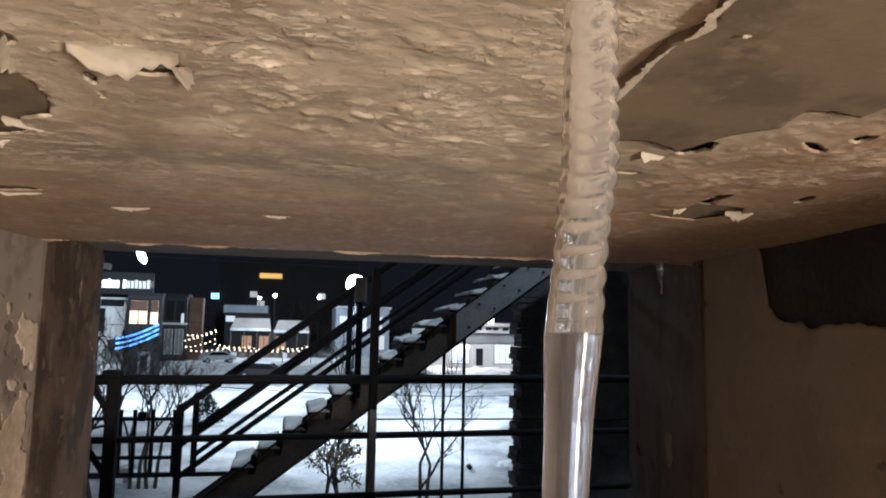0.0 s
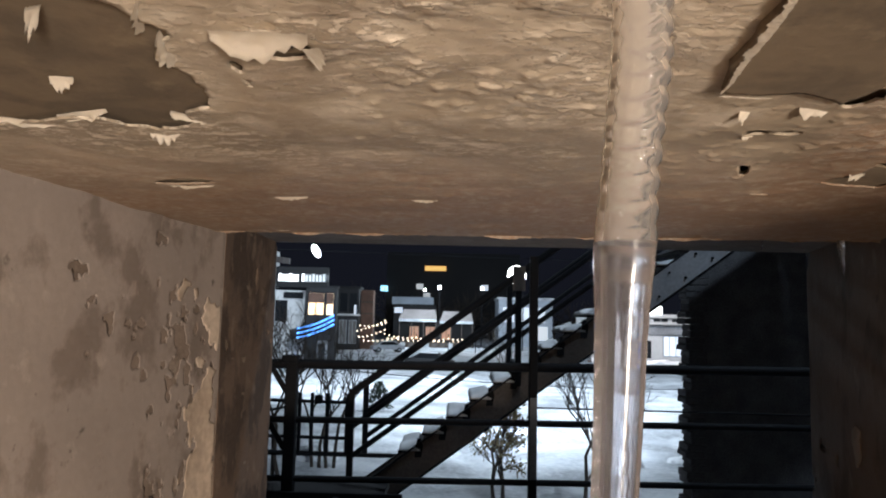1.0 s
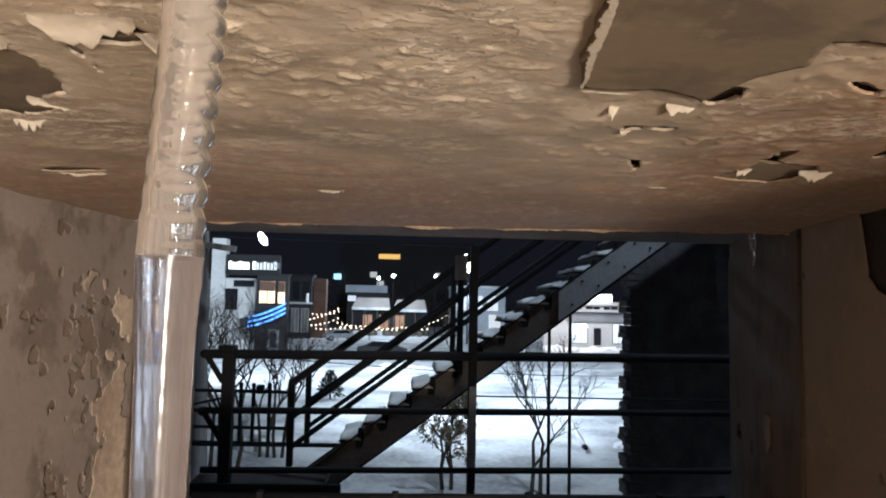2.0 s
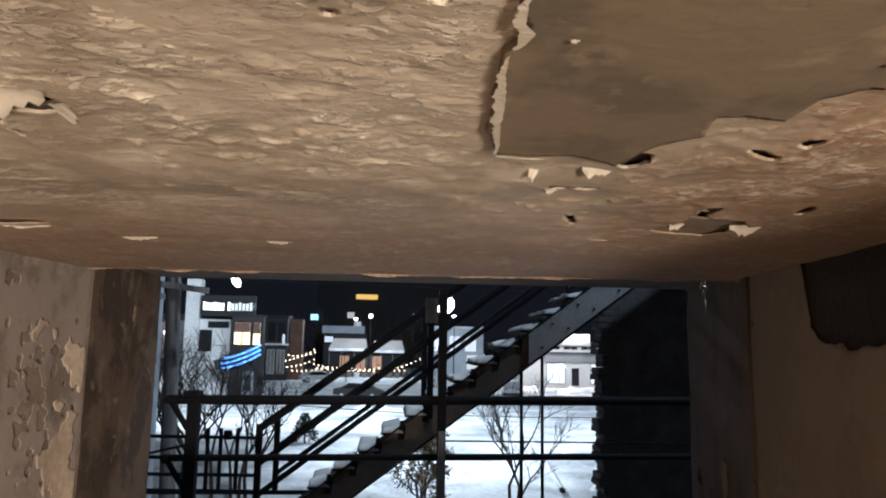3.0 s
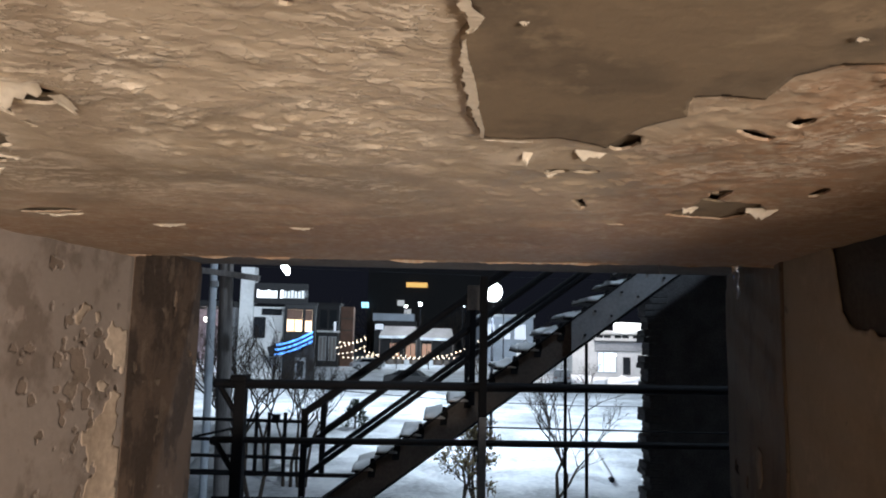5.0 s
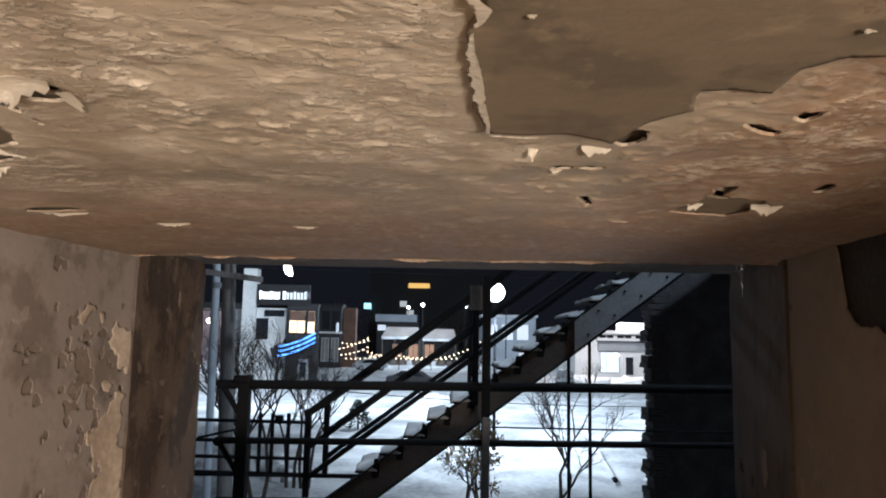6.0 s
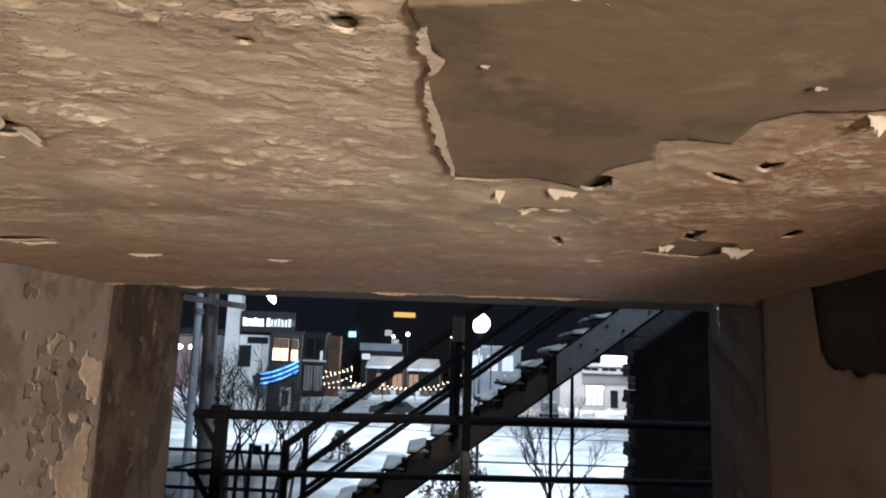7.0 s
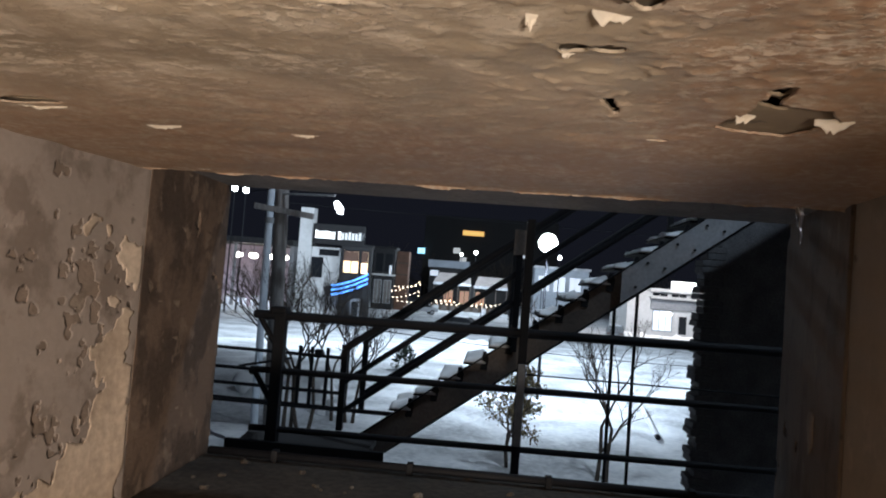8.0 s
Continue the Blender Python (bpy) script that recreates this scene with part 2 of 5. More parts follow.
def ice_material(name, colour, rough, clear):
    mat = bpy.data.materials.new(name)
    mat.use_nodes = True
    n, link = mat.node_tree.nodes, mat.node_tree.links
    bsdf = n["Principled BSDF"]
    bsdf.inputs["Base Color"].default_value = (*colour, 1)
    bsdf.inputs["IOR"].default_value = 1.31
    bsdf.inputs["Transmission Weight"].default_value = clear
    coord, cloud, spread = n.new("ShaderNodeTexCoord"), n.new("ShaderNodeTexNoise"), n.new("ShaderNodeMapRange")
    cloud.inputs["Scale"].default_value, cloud.inputs["Detail"].default_value = 90, 4
    link.new(coord.outputs["Object"], cloud.inputs["Vector"])
    spread.inputs["To Min"].default_value, spread.inputs["To Max"].default_value = rough * 0.4, rough * 1.6
    link.new(cloud.outputs[0], spread.inputs[0])
    link.new(spread.outputs[0], bsdf.inputs["Roughness"])
    return mat


ICE = ice_material("clear_ice", (0.97, 0.97, 0.97), 0.045, 0.92)
ICE_CLOUDY = ice_material("cloudy_ice", (0.82, 0.81, 0.86), 0.17, 0.955)
WOOD_POLE = material("weathered_pole", (0.20, 0.19, 0.19), 0.9, scale=6, grain=0.2, stretch=(1, 1, 0.1))
BARK = material("bark", (0.07, 0.055, 0.045), 0.95, scale=12, grain=0.2)
LEAF = material("dry_leaf", (0.20, 0.15, 0.07), 0.8, scale=12, grain=0.2)
WHITE_WALL = material("white_render", (0.70, 0.70, 0.70), 0.85, scale=0.6, grain=0.08)
DARK_WALL = material("dark_cladding", (0.018, 0.018, 0.02), 0.7, scale=0.8, grain=0.12)
GREY_WALL = material("grey_cladding", (0.30, 0.31, 0.33), 0.7, scale=0.8, grain=0.1)
BRICK_FAR = material("red_brick_far", (0.16, 0.09, 0.065), 0.9, scale=1.5, grain=0.15)
ROOF_DARK = material("dark_roof", (0.014, 0.014, 0.016), 0.8, scale=1, grain=0.1)
GLASS_DARK = material("dark_glass", (0.02, 0.022, 0.026), 0.08, scale=1, grain=0.02, bump=0)
GLOBE = glow("lamp_globe", (0.85, 0.93, 1.0), 14)
LIT_WARM = glow("warm_window", (1.0, 0.72, 0.45), 1.6)
LIT_COOL = glow("cool_window", (0.80, 0.88, 1.0), 0.55)
SIGN_WHITE = glow("white_sign", (0.92, 0.96, 1.0), 2.2)
SIGN_BLUE = glow("blue_tube", (0.10, 0.35, 1.0), 2.6)
SIGN_ORANGE = glow("orange_sign", (1.0, 0.58, 0.16), 0.8)
BULB = glow("string_bulb", (1.0, 0.80, 0.60), 5)

SIGN_DIM = glow("dim_sign", (0.75, 0.78, 0.80), 0.45)
SIGN_CYAN = glow("cyan_sign", (0.35, 0.75, 1.0), 2.0)
LAMP_WHITE = glow("pendant_glow", (1.0, 0.93, 0.84), 16)
WARM_DIM = glow("dim_window", (1.0, 0.55, 0.35), 0.10)

# ---- building helpers ----


def empty(name, m=None, label="", category="", group="", kind=""):
    ob = new(name)
    if m is not None:
        ob.matrix_world = m
    return tagged(ob, label, category, group, kind)


def part(name, bm, mat, parent=None, label="", smooth=False):
    mesh = bpy.data.meshes.new(name)
    bmesh.ops.recalc_face_normals(bm, faces=bm.faces)
    bm.to_mesh(mesh)
    bm.free()
    mesh.materials.append(mat)
    if smooth:
        mesh.polygons.foreach_set("use_smooth", [True] * len(mesh.polygons))
    ob = new(name, mesh)
    if parent:
        ob.parent = parent
        ob.matrix_parent_inverse = Matrix.Identity(4)
    return tagged(ob, label)


def box(lo, hi, bevel=0.0, bm=None):
    bm = bm or bmesh.new()
    c = [(a + b) / 2 for a, b in zip(lo, hi)]
    s = [abs(b - a) for a, b in zip(lo, hi)]
    geo = bmesh.ops.create_cube(bm, size=1, matrix=Matrix.LocRotScale(c, None, s))
    if bevel:
        edges = {e for v in geo["verts"] for e in v.link_edges}
        bmesh.ops.bevel(bm, geom=list(edges), offset=bevel, segments=2, affect="EDGES", profile=0.6)
    return bm


def rod(p, q, r, r2=None, sides=10, bm=None):
    """A round bar from p to q."""
    bm = bm or bmesh.new()
    p, q = Vector(p), Vector(q)
    r2 = r if r2 is None else r2
    d = (q - p).normalized()
    a = d.cross(Vector((0, 0, 1)) if abs(d.z) < 0.9 else Vector((1, 0, 0))).normalized()
    b = d.cross(a)
    ring = [a * math.cos(2 * math.pi * i / sides) + b * math.sin(2 * math.pi * i / sides) for i in range(sides)]
    low, high = [bm.verts.new(p + w * r) for w in ring], [bm.verts.new(q + w * r2) for w in ring]
    for i in range(sides):
        j = (i + 1) % sides
        bm.faces.new((low[i], low[j], high[j], high[i]))
    bm.faces.new(low[::-1])
    bm.faces.new(high)
    return bm


def beam(p, q, wide, tall, bm=None, bevel=0.004):
    """A square bar from p to q; wide runs level, tall upright."""
    bm = bm or bmesh.new()
    p, q = Vector(p), Vector(q)
    d = (q - p).normalized()
    side = d.cross(Vector((0, 0, 1)))
    side = side.normalized() if side.length > 1e-4 else Vector((1, 0, 0))
    up = side.cross(d)
    m = Matrix((side, d, up)).transposed().to_4x4()
    geo = bmesh.ops.create_cube(bm, size=1, matrix=Matrix.Translation((p + q) / 2) @ m @ Matrix.Diagonal((wide, (q - p).length, tall, 1)))
    if bevel:
        edges = {e for v in geo["verts"] for e in v.link_edges}
        bmesh.ops.bevel(bm, geom=list(edges), offset=bevel, segments=1, affect="EDGES")
    return bm


def prism(outline, z0, z1, bm=None):
    """An upright block over an outline in plan."""
    bm = bm or bmesh.new()
    low = [bm.verts.new((x, y, z0)) for x, y in outline]
    high = [bm.verts.new((x, y, z1)) for x, y in outline]
    bm.faces.new(low)
    bm.faces.new(high)
    for i in range(len(outline)):
        j = (i + 1) % len(outline)
        bm.faces.new((low[i], low[j], high[j], high[i]))
    return bm


# ---- the room ----


def lattice(seed):
    return np.random.RandomState(seed).rand(256, 256)


def vnoise(x, y, seed):
    """Smooth value noise, 0 to 1, one lump a unit."""
    g = lattice(seed)
    i, j = np.floor(x).astype(int), np.floor(y).astype(int)
    u, v = x - i, y - j
    u, v = u * u * (3 - 2 * u), v * v * (3 - 2 * v)
    i0, j0, i1, j1 = i % 256, j % 256, (i + 1) % 256, (j + 1) % 256
    return (g[i0, j0] * (1 - u) + g[i1, j0] * u) * (1 - v) + (g[i0, j1] * (1 - u) + g[i1, j1] * u) * v


def fbm(x, y, size, seed, octaves=4):
    total, amp, s = 0, 0.5, 1 / size
    for k in range(octaves):
        total = total + amp * vnoise(x * s + 31.7 * k, y * s + 17.3 * k, seed + k)
        amp, s = amp / 2, s * 2.03
    return total


def inside_distance(x, y, outline):
    """Distance to an outline: negative inside it."""
    best, odd = np.full(x.shape, 9.0), np.zeros(x.shape, bool)
    for (ax, ay), (bx, by) in zip(outline, outline[1:] + outline[:1]):
        dx, dy = bx - ax, by - ay
        t = np.clip(((x - ax) * dx + (y - ay) * dy) / (dx * dx + dy * dy), 0, 1)
        best = np.minimum(best, np.hypot(x - ax - t * dx, y - ay - t * dy))
        with np.errstate(divide="ignore", invalid="ignore"):
            odd ^= ((ay > y) != (by > y)) & (x < dx * (y - ay) / (dy if dy else 1e-9) + ax)
    return np.where(odd, -best, best)


def skin(name, u, v, place, gap, depth, mat, parent=None, label="", span=1.0):
    """A coat of paint or plaster over a surface. place(u, v, sink) gives the points; where gap < 0 the coat has fallen off,
    and its broken rim is as thick as depth. span: metres for one unit of v."""
    nu, nv = u.shape
    keep = (gap[:-1, :-1] + gap[1:, :-1] + gap[:-1, 1:] + gap[1:, 1:]) > 0
    # draw the rim onto the true outline of the gap
    gu, gv = np.gradient(gap)
    du, dv = u[1, 0] - u[0, 0], v[0, 1] - v[0, 0]
    gu, gv = gu / du, gv / (dv * span)
    size = np.maximum(np.hypot(gu, gv), 0.35)
    cell = max(du, dv * span)
    held = np.zeros((nu + 1, nv + 1), int)
    held[1:-1, 1:-1] = keep
    count = held[:-1, :-1] + held[1:, :-1] + held[:-1, 1:] + held[1:, 1:]
    inner = np.zeros((nu, nv), bool)
    inner[1:-1, 1:-1] = True
    shift = np.where((count > 0) & (count < 4) & inner, np.clip(gap / size, -1.6 * cell, 1.6 * cell), 0)
    u2, v2 = u - shift * gu / size, v - shift * gv / size / span
    pts = place(u2, v2, np.zeros_like(u))
    top = place(u2, v2, np.full_like(u, depth))
    idx = np.arange(nu * nv).reshape(nu, nv)
    quads = np.stack([idx[:-1, :-1], idx[1:, :-1], idx[1:, 1:], idx[:-1, 1:]], -1)[keep]
    # rims
    rims = []
    pad = np.zeros((nu + 1, nv + 1), bool)
    pad[1:-1, 1:-1] = keep
    for a, b, sl, other in ((idx[:-1], idx[1:], pad[1:-1, 1:], pad[1:-1, :-1]), (idx[:, :-1], idx[:, 1:], pad[1:, 1:-1], pad[:-1, 1:-1])):
        m = sl ^ other
        e0, e1 = a[m], b[m]
        rims.append(np.stack([e0, e1, e1 + nu * nv, e0 + nu * nv], -1))
    faces = np.concatenate([quads] + rims)
    verts = np.concatenate([pts.reshape(-1, 3), top.reshape(-1, 3)])
    used, faces = np.unique(faces, return_inverse=True)
    faces = faces.reshape(-1, 4)
    mesh = bpy.data.meshes.new(name)
    mesh.from_pydata(verts[used].tolist(), [], faces.tolist())
    mesh.materials.append(mat)
    bm = bmesh.new()
    bm.from_mesh(mesh)
    bmesh.ops.recalc_face_normals(bm, faces=bm.faces)
    bm.to_mesh(mesh)
    bm.free()
    mesh.polygons.foreach_set("use_smooth", [k < len(quads) for k in range(len(mesh.polygons))])
    ob = new(name, mesh)
    if parent:
        ob.parent = parent
    return tagged(ob, label)


# room shell
floor = tagged(part("floor", box((-4, -6.6, -0.2), (5, 3.3, 0)), MORTAR), "bare grey concrete floor with dust", "floor", kind="structure")
tagged(part("wall_south", box((-4, -6.6, 0), (5, -6.4, CEIL + 0.03)), WALL_PLASTER), "stained plaster back wall", "wall", kind="structure")
tagged(part("wall_far_east", box((4.8, -6.4, 0), (5, 3.3, CEIL + 0.03)), WALL_PLASTER), "stained plaster side wall", "wall", kind="structure")
wall_west = tagged(part("wall_west", prism([(-2.22, -6.4), (-1.36, 1.5), (-1.24, 2.6), (-1.9, 2.6), (-2.9, -6.4)], 0, CEIL + 0.03), RENDER_COAT),
                   "brown rendered wall under flaking grey plaster", "wall", kind="structure")
# The unseen near end is added length that blocks work_lamp on the east side.
wall_east = tagged(part("wall_east", prism([(0.724, -0.31), (1.04, 2.33), (4.8, 2.33), (4.8, -0.31)], 0, CEIL + 0.03), NEAR_BLACK),
                   "near-black wall under shade-toned brown plaster", "wall", kind="structure")
tagged(part("wall_north_low", box((-1.95, 2.62, 0), (1.95, 3.36, 1.06)), BRICK), "brick wall under the window sill", "wall", kind="structure")
tagged(part("wall_outer", box((-9, 3.0, STREET), (-1.75, 3.36, 8)), BRICK), "brick outer wall of the old building", "wall", kind="structure")
tagged(part("wall_outer_east", box((1.80, 3.0, STREET), (7.5, 3.36, 8)), BRICK), "brick outer wall of the old building", "wall", kind="structure")
tagged(part("wall_outer_low", box((-1.75, 3.0, STREET), (1.80, 3.34, -0.01)), BRICK), "brick outer wall below the floor", "wall", kind="structure")
tagged(part("wall_outer_high", box((-1.75, 2.6, 2.62), (1.80, 3.36, 8)), BRICK), "brick outer wall over the window", "wall", kind="structure")
tagged(part("lintel", box((-1.75, 2.40, 2.345), (1.80, 3.37, 2.62), 0.01), BRICK_DARK), "sooty dark lintel over the window opening", "lintel", kind="structure")

# ceiling: bare plaster with a coat of paint under it, fallen off in patches


def ceiling_y(x, v):
    return -0.3 + v * (2.835 + np.minimum(0, -0.085 * (x + 0.15)) + 0.006 * fbm(x, v * 0, 0.05, 91))


ceiling = tagged(part("ceiling", box((-4, -6.4, CEIL + 0.10), (5, 2.40, CEIL + 0.25)), VOID_SHADE), "old ceiling of plaster under peeling tan paint", "ceiling", kind="structure")
tagged(part("ceiling_rear", box((-4, -6.4, CEIL), (5, -0.29, CEIL + 0.0115)), PAINT), "tan painted ceiling", "ceiling", kind="structure")
PATCH_EAST = [(-0.105, 0.46), (-0.092, 0.51), (-0.079, 0.547), (-0.089, 0.589), (-0.086, 0.68), (-0.077, 0.787), (-0.054, 0.90), (0.0, 0.906), (0.047, 0.894),
              (0.09, 0.915), (0.116, 0.938), (0.126, 0.888), (0.14, 0.838), (0.177, 0.792), (0.158, 0.726), (0.194, 0.72), (0.237, 0.73), (0.235, 0.661),
              (0.262, 0.632), (0.30, 0.626), (0.40, 0.60), (0.5, 0.56), (0.6, 0.3), (0.3, 0.3), (0.06, 0.43), (-0.03, 0.45)]
PATCH_SMALL = [(0.375, 1.50), (0.385, 1.36), (0.395, 1.23), (0.415, 1.235), (0.43, 1.33), (0.51, 1.34), (0.55, 1.42), (0.51, 1.54), (0.43, 1.53)]
PATCH_WEST = [(-0.71, 0.69), (-0.69, 0.76), (-0.72, 0.84), (-0.73, 1.0), (-0.80, 1.10), (-0.86, 1.17), (-0.90, 1.11), (-0.95, 1.06),
              (-1.11, 1.14), (-1.3, 1.1), (-1.3, 0.5), (-0.85, 0.55)]
HOLES = [(0.08, 1.10, 0.018, 0.020, 0), (0.12, 1.10, 0.016, 0.012, 0), (0.18, 1.41, 0.009, 0.05, -20), (-0.15, 0.51, 0.013, 0.017, 30),
         (-0.65, 0.91, 0.006, 0.05, 5), (-1.0, 1.605, 0.065, 0.03, 5), (-0.585, 0.79, 0.046, 0.036, 0), (0.56, 1.22, 0.012, 0.025, 0),
         (0.32, 0.815, 0.010, 0.013, 0), (0.42, 1.34, 0.02, 0.05, -50), (-0.235, 0.55, 0.006, 0.006, 0), (0.29, 0.87, 0.005, 0.03, -60),
         (0.40, 1.27, 0.016, 0.035, -25), (0.03, 0.60, 0.004, 0.005, 0), (0.30, 1.62, 0.03, 0.012, 8)]
gu, gv = np.meshgrid(np.arange(-1.57, 1.16, 0.005), np.linspace(0, 1, 566), indexing="ij")
gx, gy = gu, ceiling_y(gu, gv)
rough_rim = (fbm(gx, gy, 0.05, 5, 3) - 0.44) * 0.05 + (fbm(gx, gy, 0.012, 8, 2) - 0.37) * 0.012
east = inside_distance(gx, gy, PATCH_EAST) + rough_rim * 0.22
gap = np.minimum(inside_distance(gx, gy, PATCH_WEST) + rough_rim, inside_distance(gx, gy, PATCH_SMALL) + rough_rim * 0.5)
void = np.full(gx.shape, 9.0)
for hx, hy, ha, hb, turn in HOLES:
    c, s = math.cos(radians(turn)), math.sin(radians(turn))
    px, py = (gx - hx) * c + (gy - hy) * s, -(gx - hx) * s + (gy - hy) * c
    hole = (np.hypot(px / ha, py / hb) - 1) * min(ha, hb) * 1.2 + rough_rim * 0.5
    gap, void = np.minimum(gap, hole), np.minimum(void, hole - 0.002)
gap = np.minimum(gap, (np.hypot((gx - 0.142) / 0.014, (gy - 0.925) / 0.030) - 1) * 0.014 + rough_rim * 0.5)


def ceiling_coat(u, v, sink):
    x, y = u, ceiling_y(u, v)
    rim = np.clip(1 - gap / 0.03, 0, 1) ** 2 * (gap > -0.02)
    lively = np.clip(1.9 * fbm(x, y, 0.30, 40, 3) - 0.35, 0.08, 1) * np.clip(1.25 - 0.75 * np.abs(x + 0.25), 0.25, 1) * np.clip(2.15 - y, 0.12, 1) * np.where(x > 0.2, 0.6, 1)
    lively = lively * np.clip(east / 0.05, 0.15, 1)
    calm = np.clip(0.15 + east / 0.10, 0.15, 1)
    wave = (fbm(x, y, 0.22, 20, 3) - 0.45) * 0.018 * calm + (fbm(x * 0.8, y, 0.09, 24, 2) - 0.40) * 0.018 * lively
    ridge = np.abs(fbm(x * 0.8, y, 0.030, 30, 2) - 0.40) * 0.005 * lively
    curl = rim * (0.001 + 0.007 * np.clip(fbm(x, y, 0.06, 50, 2) - 0.25, 0, 1))
    blister = np.clip(fbm(x * 0.8, y, 0.018, 60, 2) - 0.46, 0, 1) * 0.040 * lively
    edge = np.clip((v - 0.985) / 0.015, 0, 1) * 0.004
    z = CEIL - wave + ridge - blister - curl - edge + sink
    return np.stack([x, y, z], -1)


skin("paint_coat", gu, gv, ceiling_coat, gap, 0.004, PAINT, ceiling, "tan paint coat, blistered, with large patches peeled off", 2.83)


def plaster_layer(u, v, sink):
    x, y = u, ceiling_y(u, v)
    return np.stack([x, y, CEIL + 0.009 - (fbm(x, y, 0.12, 67, 3) - 0.45) * 0.005 - (fbm(x, y, 0.02, 68, 2) - 0.37) * 0.0015 + sink], -1)


skin("plaster_layer", gu[::2, ::2], gv[::2, ::2], plaster_layer, void[::2, ::2], 0.004, PLASTER_BARE, ceiling, "bare brown plaster with small holes", 2.83)


def sagging_sheet(u, v, sink):
    x, y = u, ceiling_y(u, v)
    return np.stack([x, y, CEIL - 0.0068 - (fbm(x, y, 0.14, 65, 2) - 0.40) * 0.0022 - np.clip(1 + east / 0.03, 0, 1) * 0.001 + sink], -1)


skin("plaster_sheet", gu, gv, sagging_sheet, -east, 0.016, PLASTER_BARE, ceiling, "smooth grey-brown plaster sheet sagging under the paint", 2.83)


def flake(at, length, width, yaw, droop, curl, seed):
    """A curled scrap of paint hanging from the ceiling by one long side."""
    bm = bmesh.new()
    rnd = random.Random(seed)
    n, m = 12, 5
    ends = [rnd.uniform(0.55, 1.1) * (0.35 + 0.65 * math.sin(math.pi * (i + 0.6) / (n + 0.2))) for i in range(n + 1)]
    grid = []
    for i in range(n + 1):
        row = []
        for j in range(m + 1):
            d = j / m * width * ends[i]
            a = droop + curl * j / m
            row.append(bm.verts.new(((i / n - 0.5) * length, d * math.cos(a), -d * math.sin(a) + rnd.uniform(-1, 1) * 0.0006)))
        grid.append(row)
    for i in range(n):
        for j in range(m):
            bm.faces.new((grid[i][j], grid[i + 1][j], grid[i + 1][j + 1], grid[i][j + 1]))
    geo = bmesh.ops.solidify(bm, geom=bm.faces[:], thickness=0.0012)
    bmesh.ops.transform(bm, matrix=pose(at[0], at[1], CEIL + 0.004 if len(at) < 3 else at[2], 0, 0, yaw), verts=bm.verts)
    return part("paint_flake", bm, PAINT_BACK, ceiling, "pale curled paint flake", smooth=True)


FLAKES = [((-0.585, 0.728, CEIL - 0.008), 0.10, 0.045, 4, 0.12, 0.35), ((-0.540, 0.775, CEIL - 0.006), 0.020, 0.05, -12, 0.14, 0.1), ((-0.705, 0.80), 0.09, 0.030, 100, 0.6, 0.6),
          ((-0.70, 0.72), 0.08, 0.02, 110, 0.5, 0.5), ((-0.80, 0.70), 0.022, 0.04, 160, 1.3, 0.2), ((-0.89, 0.91), 0.03, 0.025, 10, 0.5, 0.4),
          ((-0.86, 1.165), 0.05, 0.03, 5, 0.4, 0.5), ((-0.95, 1.07), 0.10, 0.02, -20, 0.3, 0.4), ((-0.78, 1.08), 0.07, 0.02, 40, 0.3, 0.4),
          ((-1.06, 1.12), 0.12, 0.018, 20, 0.2, 0.4), ((-0.03, 0.448), 0.014, 0.04, 5, 0.12, 0.2), ((0.0, 0.455), 0.10, 0.02, 190, 0.4, 0.4),
          ((0.11, 0.985), 0.05, 0.022, 20, 0.3, 0.5), ((0.02, 1.0), 0.015, 0.025, 5, 0.8, 0.2), ((0.36, 0.66), 0.05, 0.02, 30, 0.5, 0.7),
          ((-1.03, 1.41), 0.12, 0.03, 0, 0.06, 0.1), ((-1.0, 1.65), 0.11, 0.02, 5, 0.25, 0.4), ((-0.46, 1.80), 0.07, 0.02, -8, 0.25, 0.4),
          ((0.54, 1.40), 0.06, 0.03, -20, 0.35, 0.5), ((0.40, 1.40), 0.04, 0.025, 30, 0.3, 0.4), ((0.075, 1.125), 0.02, 0.015, 10, 0.4, 0.4),
          ((-0.80, 1.80), 0.09, 0.02, 0, 0.15, 0.3), ((-0.98, 2.48), 0.08, 0.015, 0, 0.2, 0.4)]
FLAKES += [((0.245, 0.565, CEIL - 0.010), 0.012, 0.008, 15, 0.05, 0.1), ((-0.04, 0.55, CEIL - 0.010), 0.008, 0.006, 0, 0.1, 0.1)]
for k, spec in enumerate(FLAKES):
    flake(*spec, seed=100 + k)


def torn_strip(line, seed, drop=0.0088):
    """A ragged ribbon of pale paper along a seam. line: x, y and width at each knot, the ribbon reaching west of it."""
    rnd = random.Random(seed)
    bm = bmesh.new()
    rows = []
    for (ax, ay, aw), (bx, by, bw) in zip(line, line[1:]):
        n = max(2, int(math.hypot(bx - ax, by - ay) / 0.004))
        for i in range(n):
            f = i / n
            x, y = ax + (bx - ax) * f, ay + (by - ay) * f
            w = (aw + (bw - aw) * f) * rnd.uniform(0.72, 1.15)
            jag = rnd.uniform(-0.0007, 0.0007)
            rows.append([bm.verts.new((x + jag - w * (1 - g), y, CEIL - drop - 0.0012 * (1 - g) + 0.0004 * rnd.uniform(-1, 1))) for g in (0, 0.35, 0.7, 1)])
    for a, b in zip(rows, rows[1:]):
        for i in range(3):
            bm.faces.new((a[i], a[i + 1], b[i + 1], b[i]))
    bmesh.ops.solidify(bm, geom=bm.faces[:], thickness=0.0008)
    return part("torn_edge", bm, PAINT_BACK, ceiling, "pale torn paint edge along the seam")


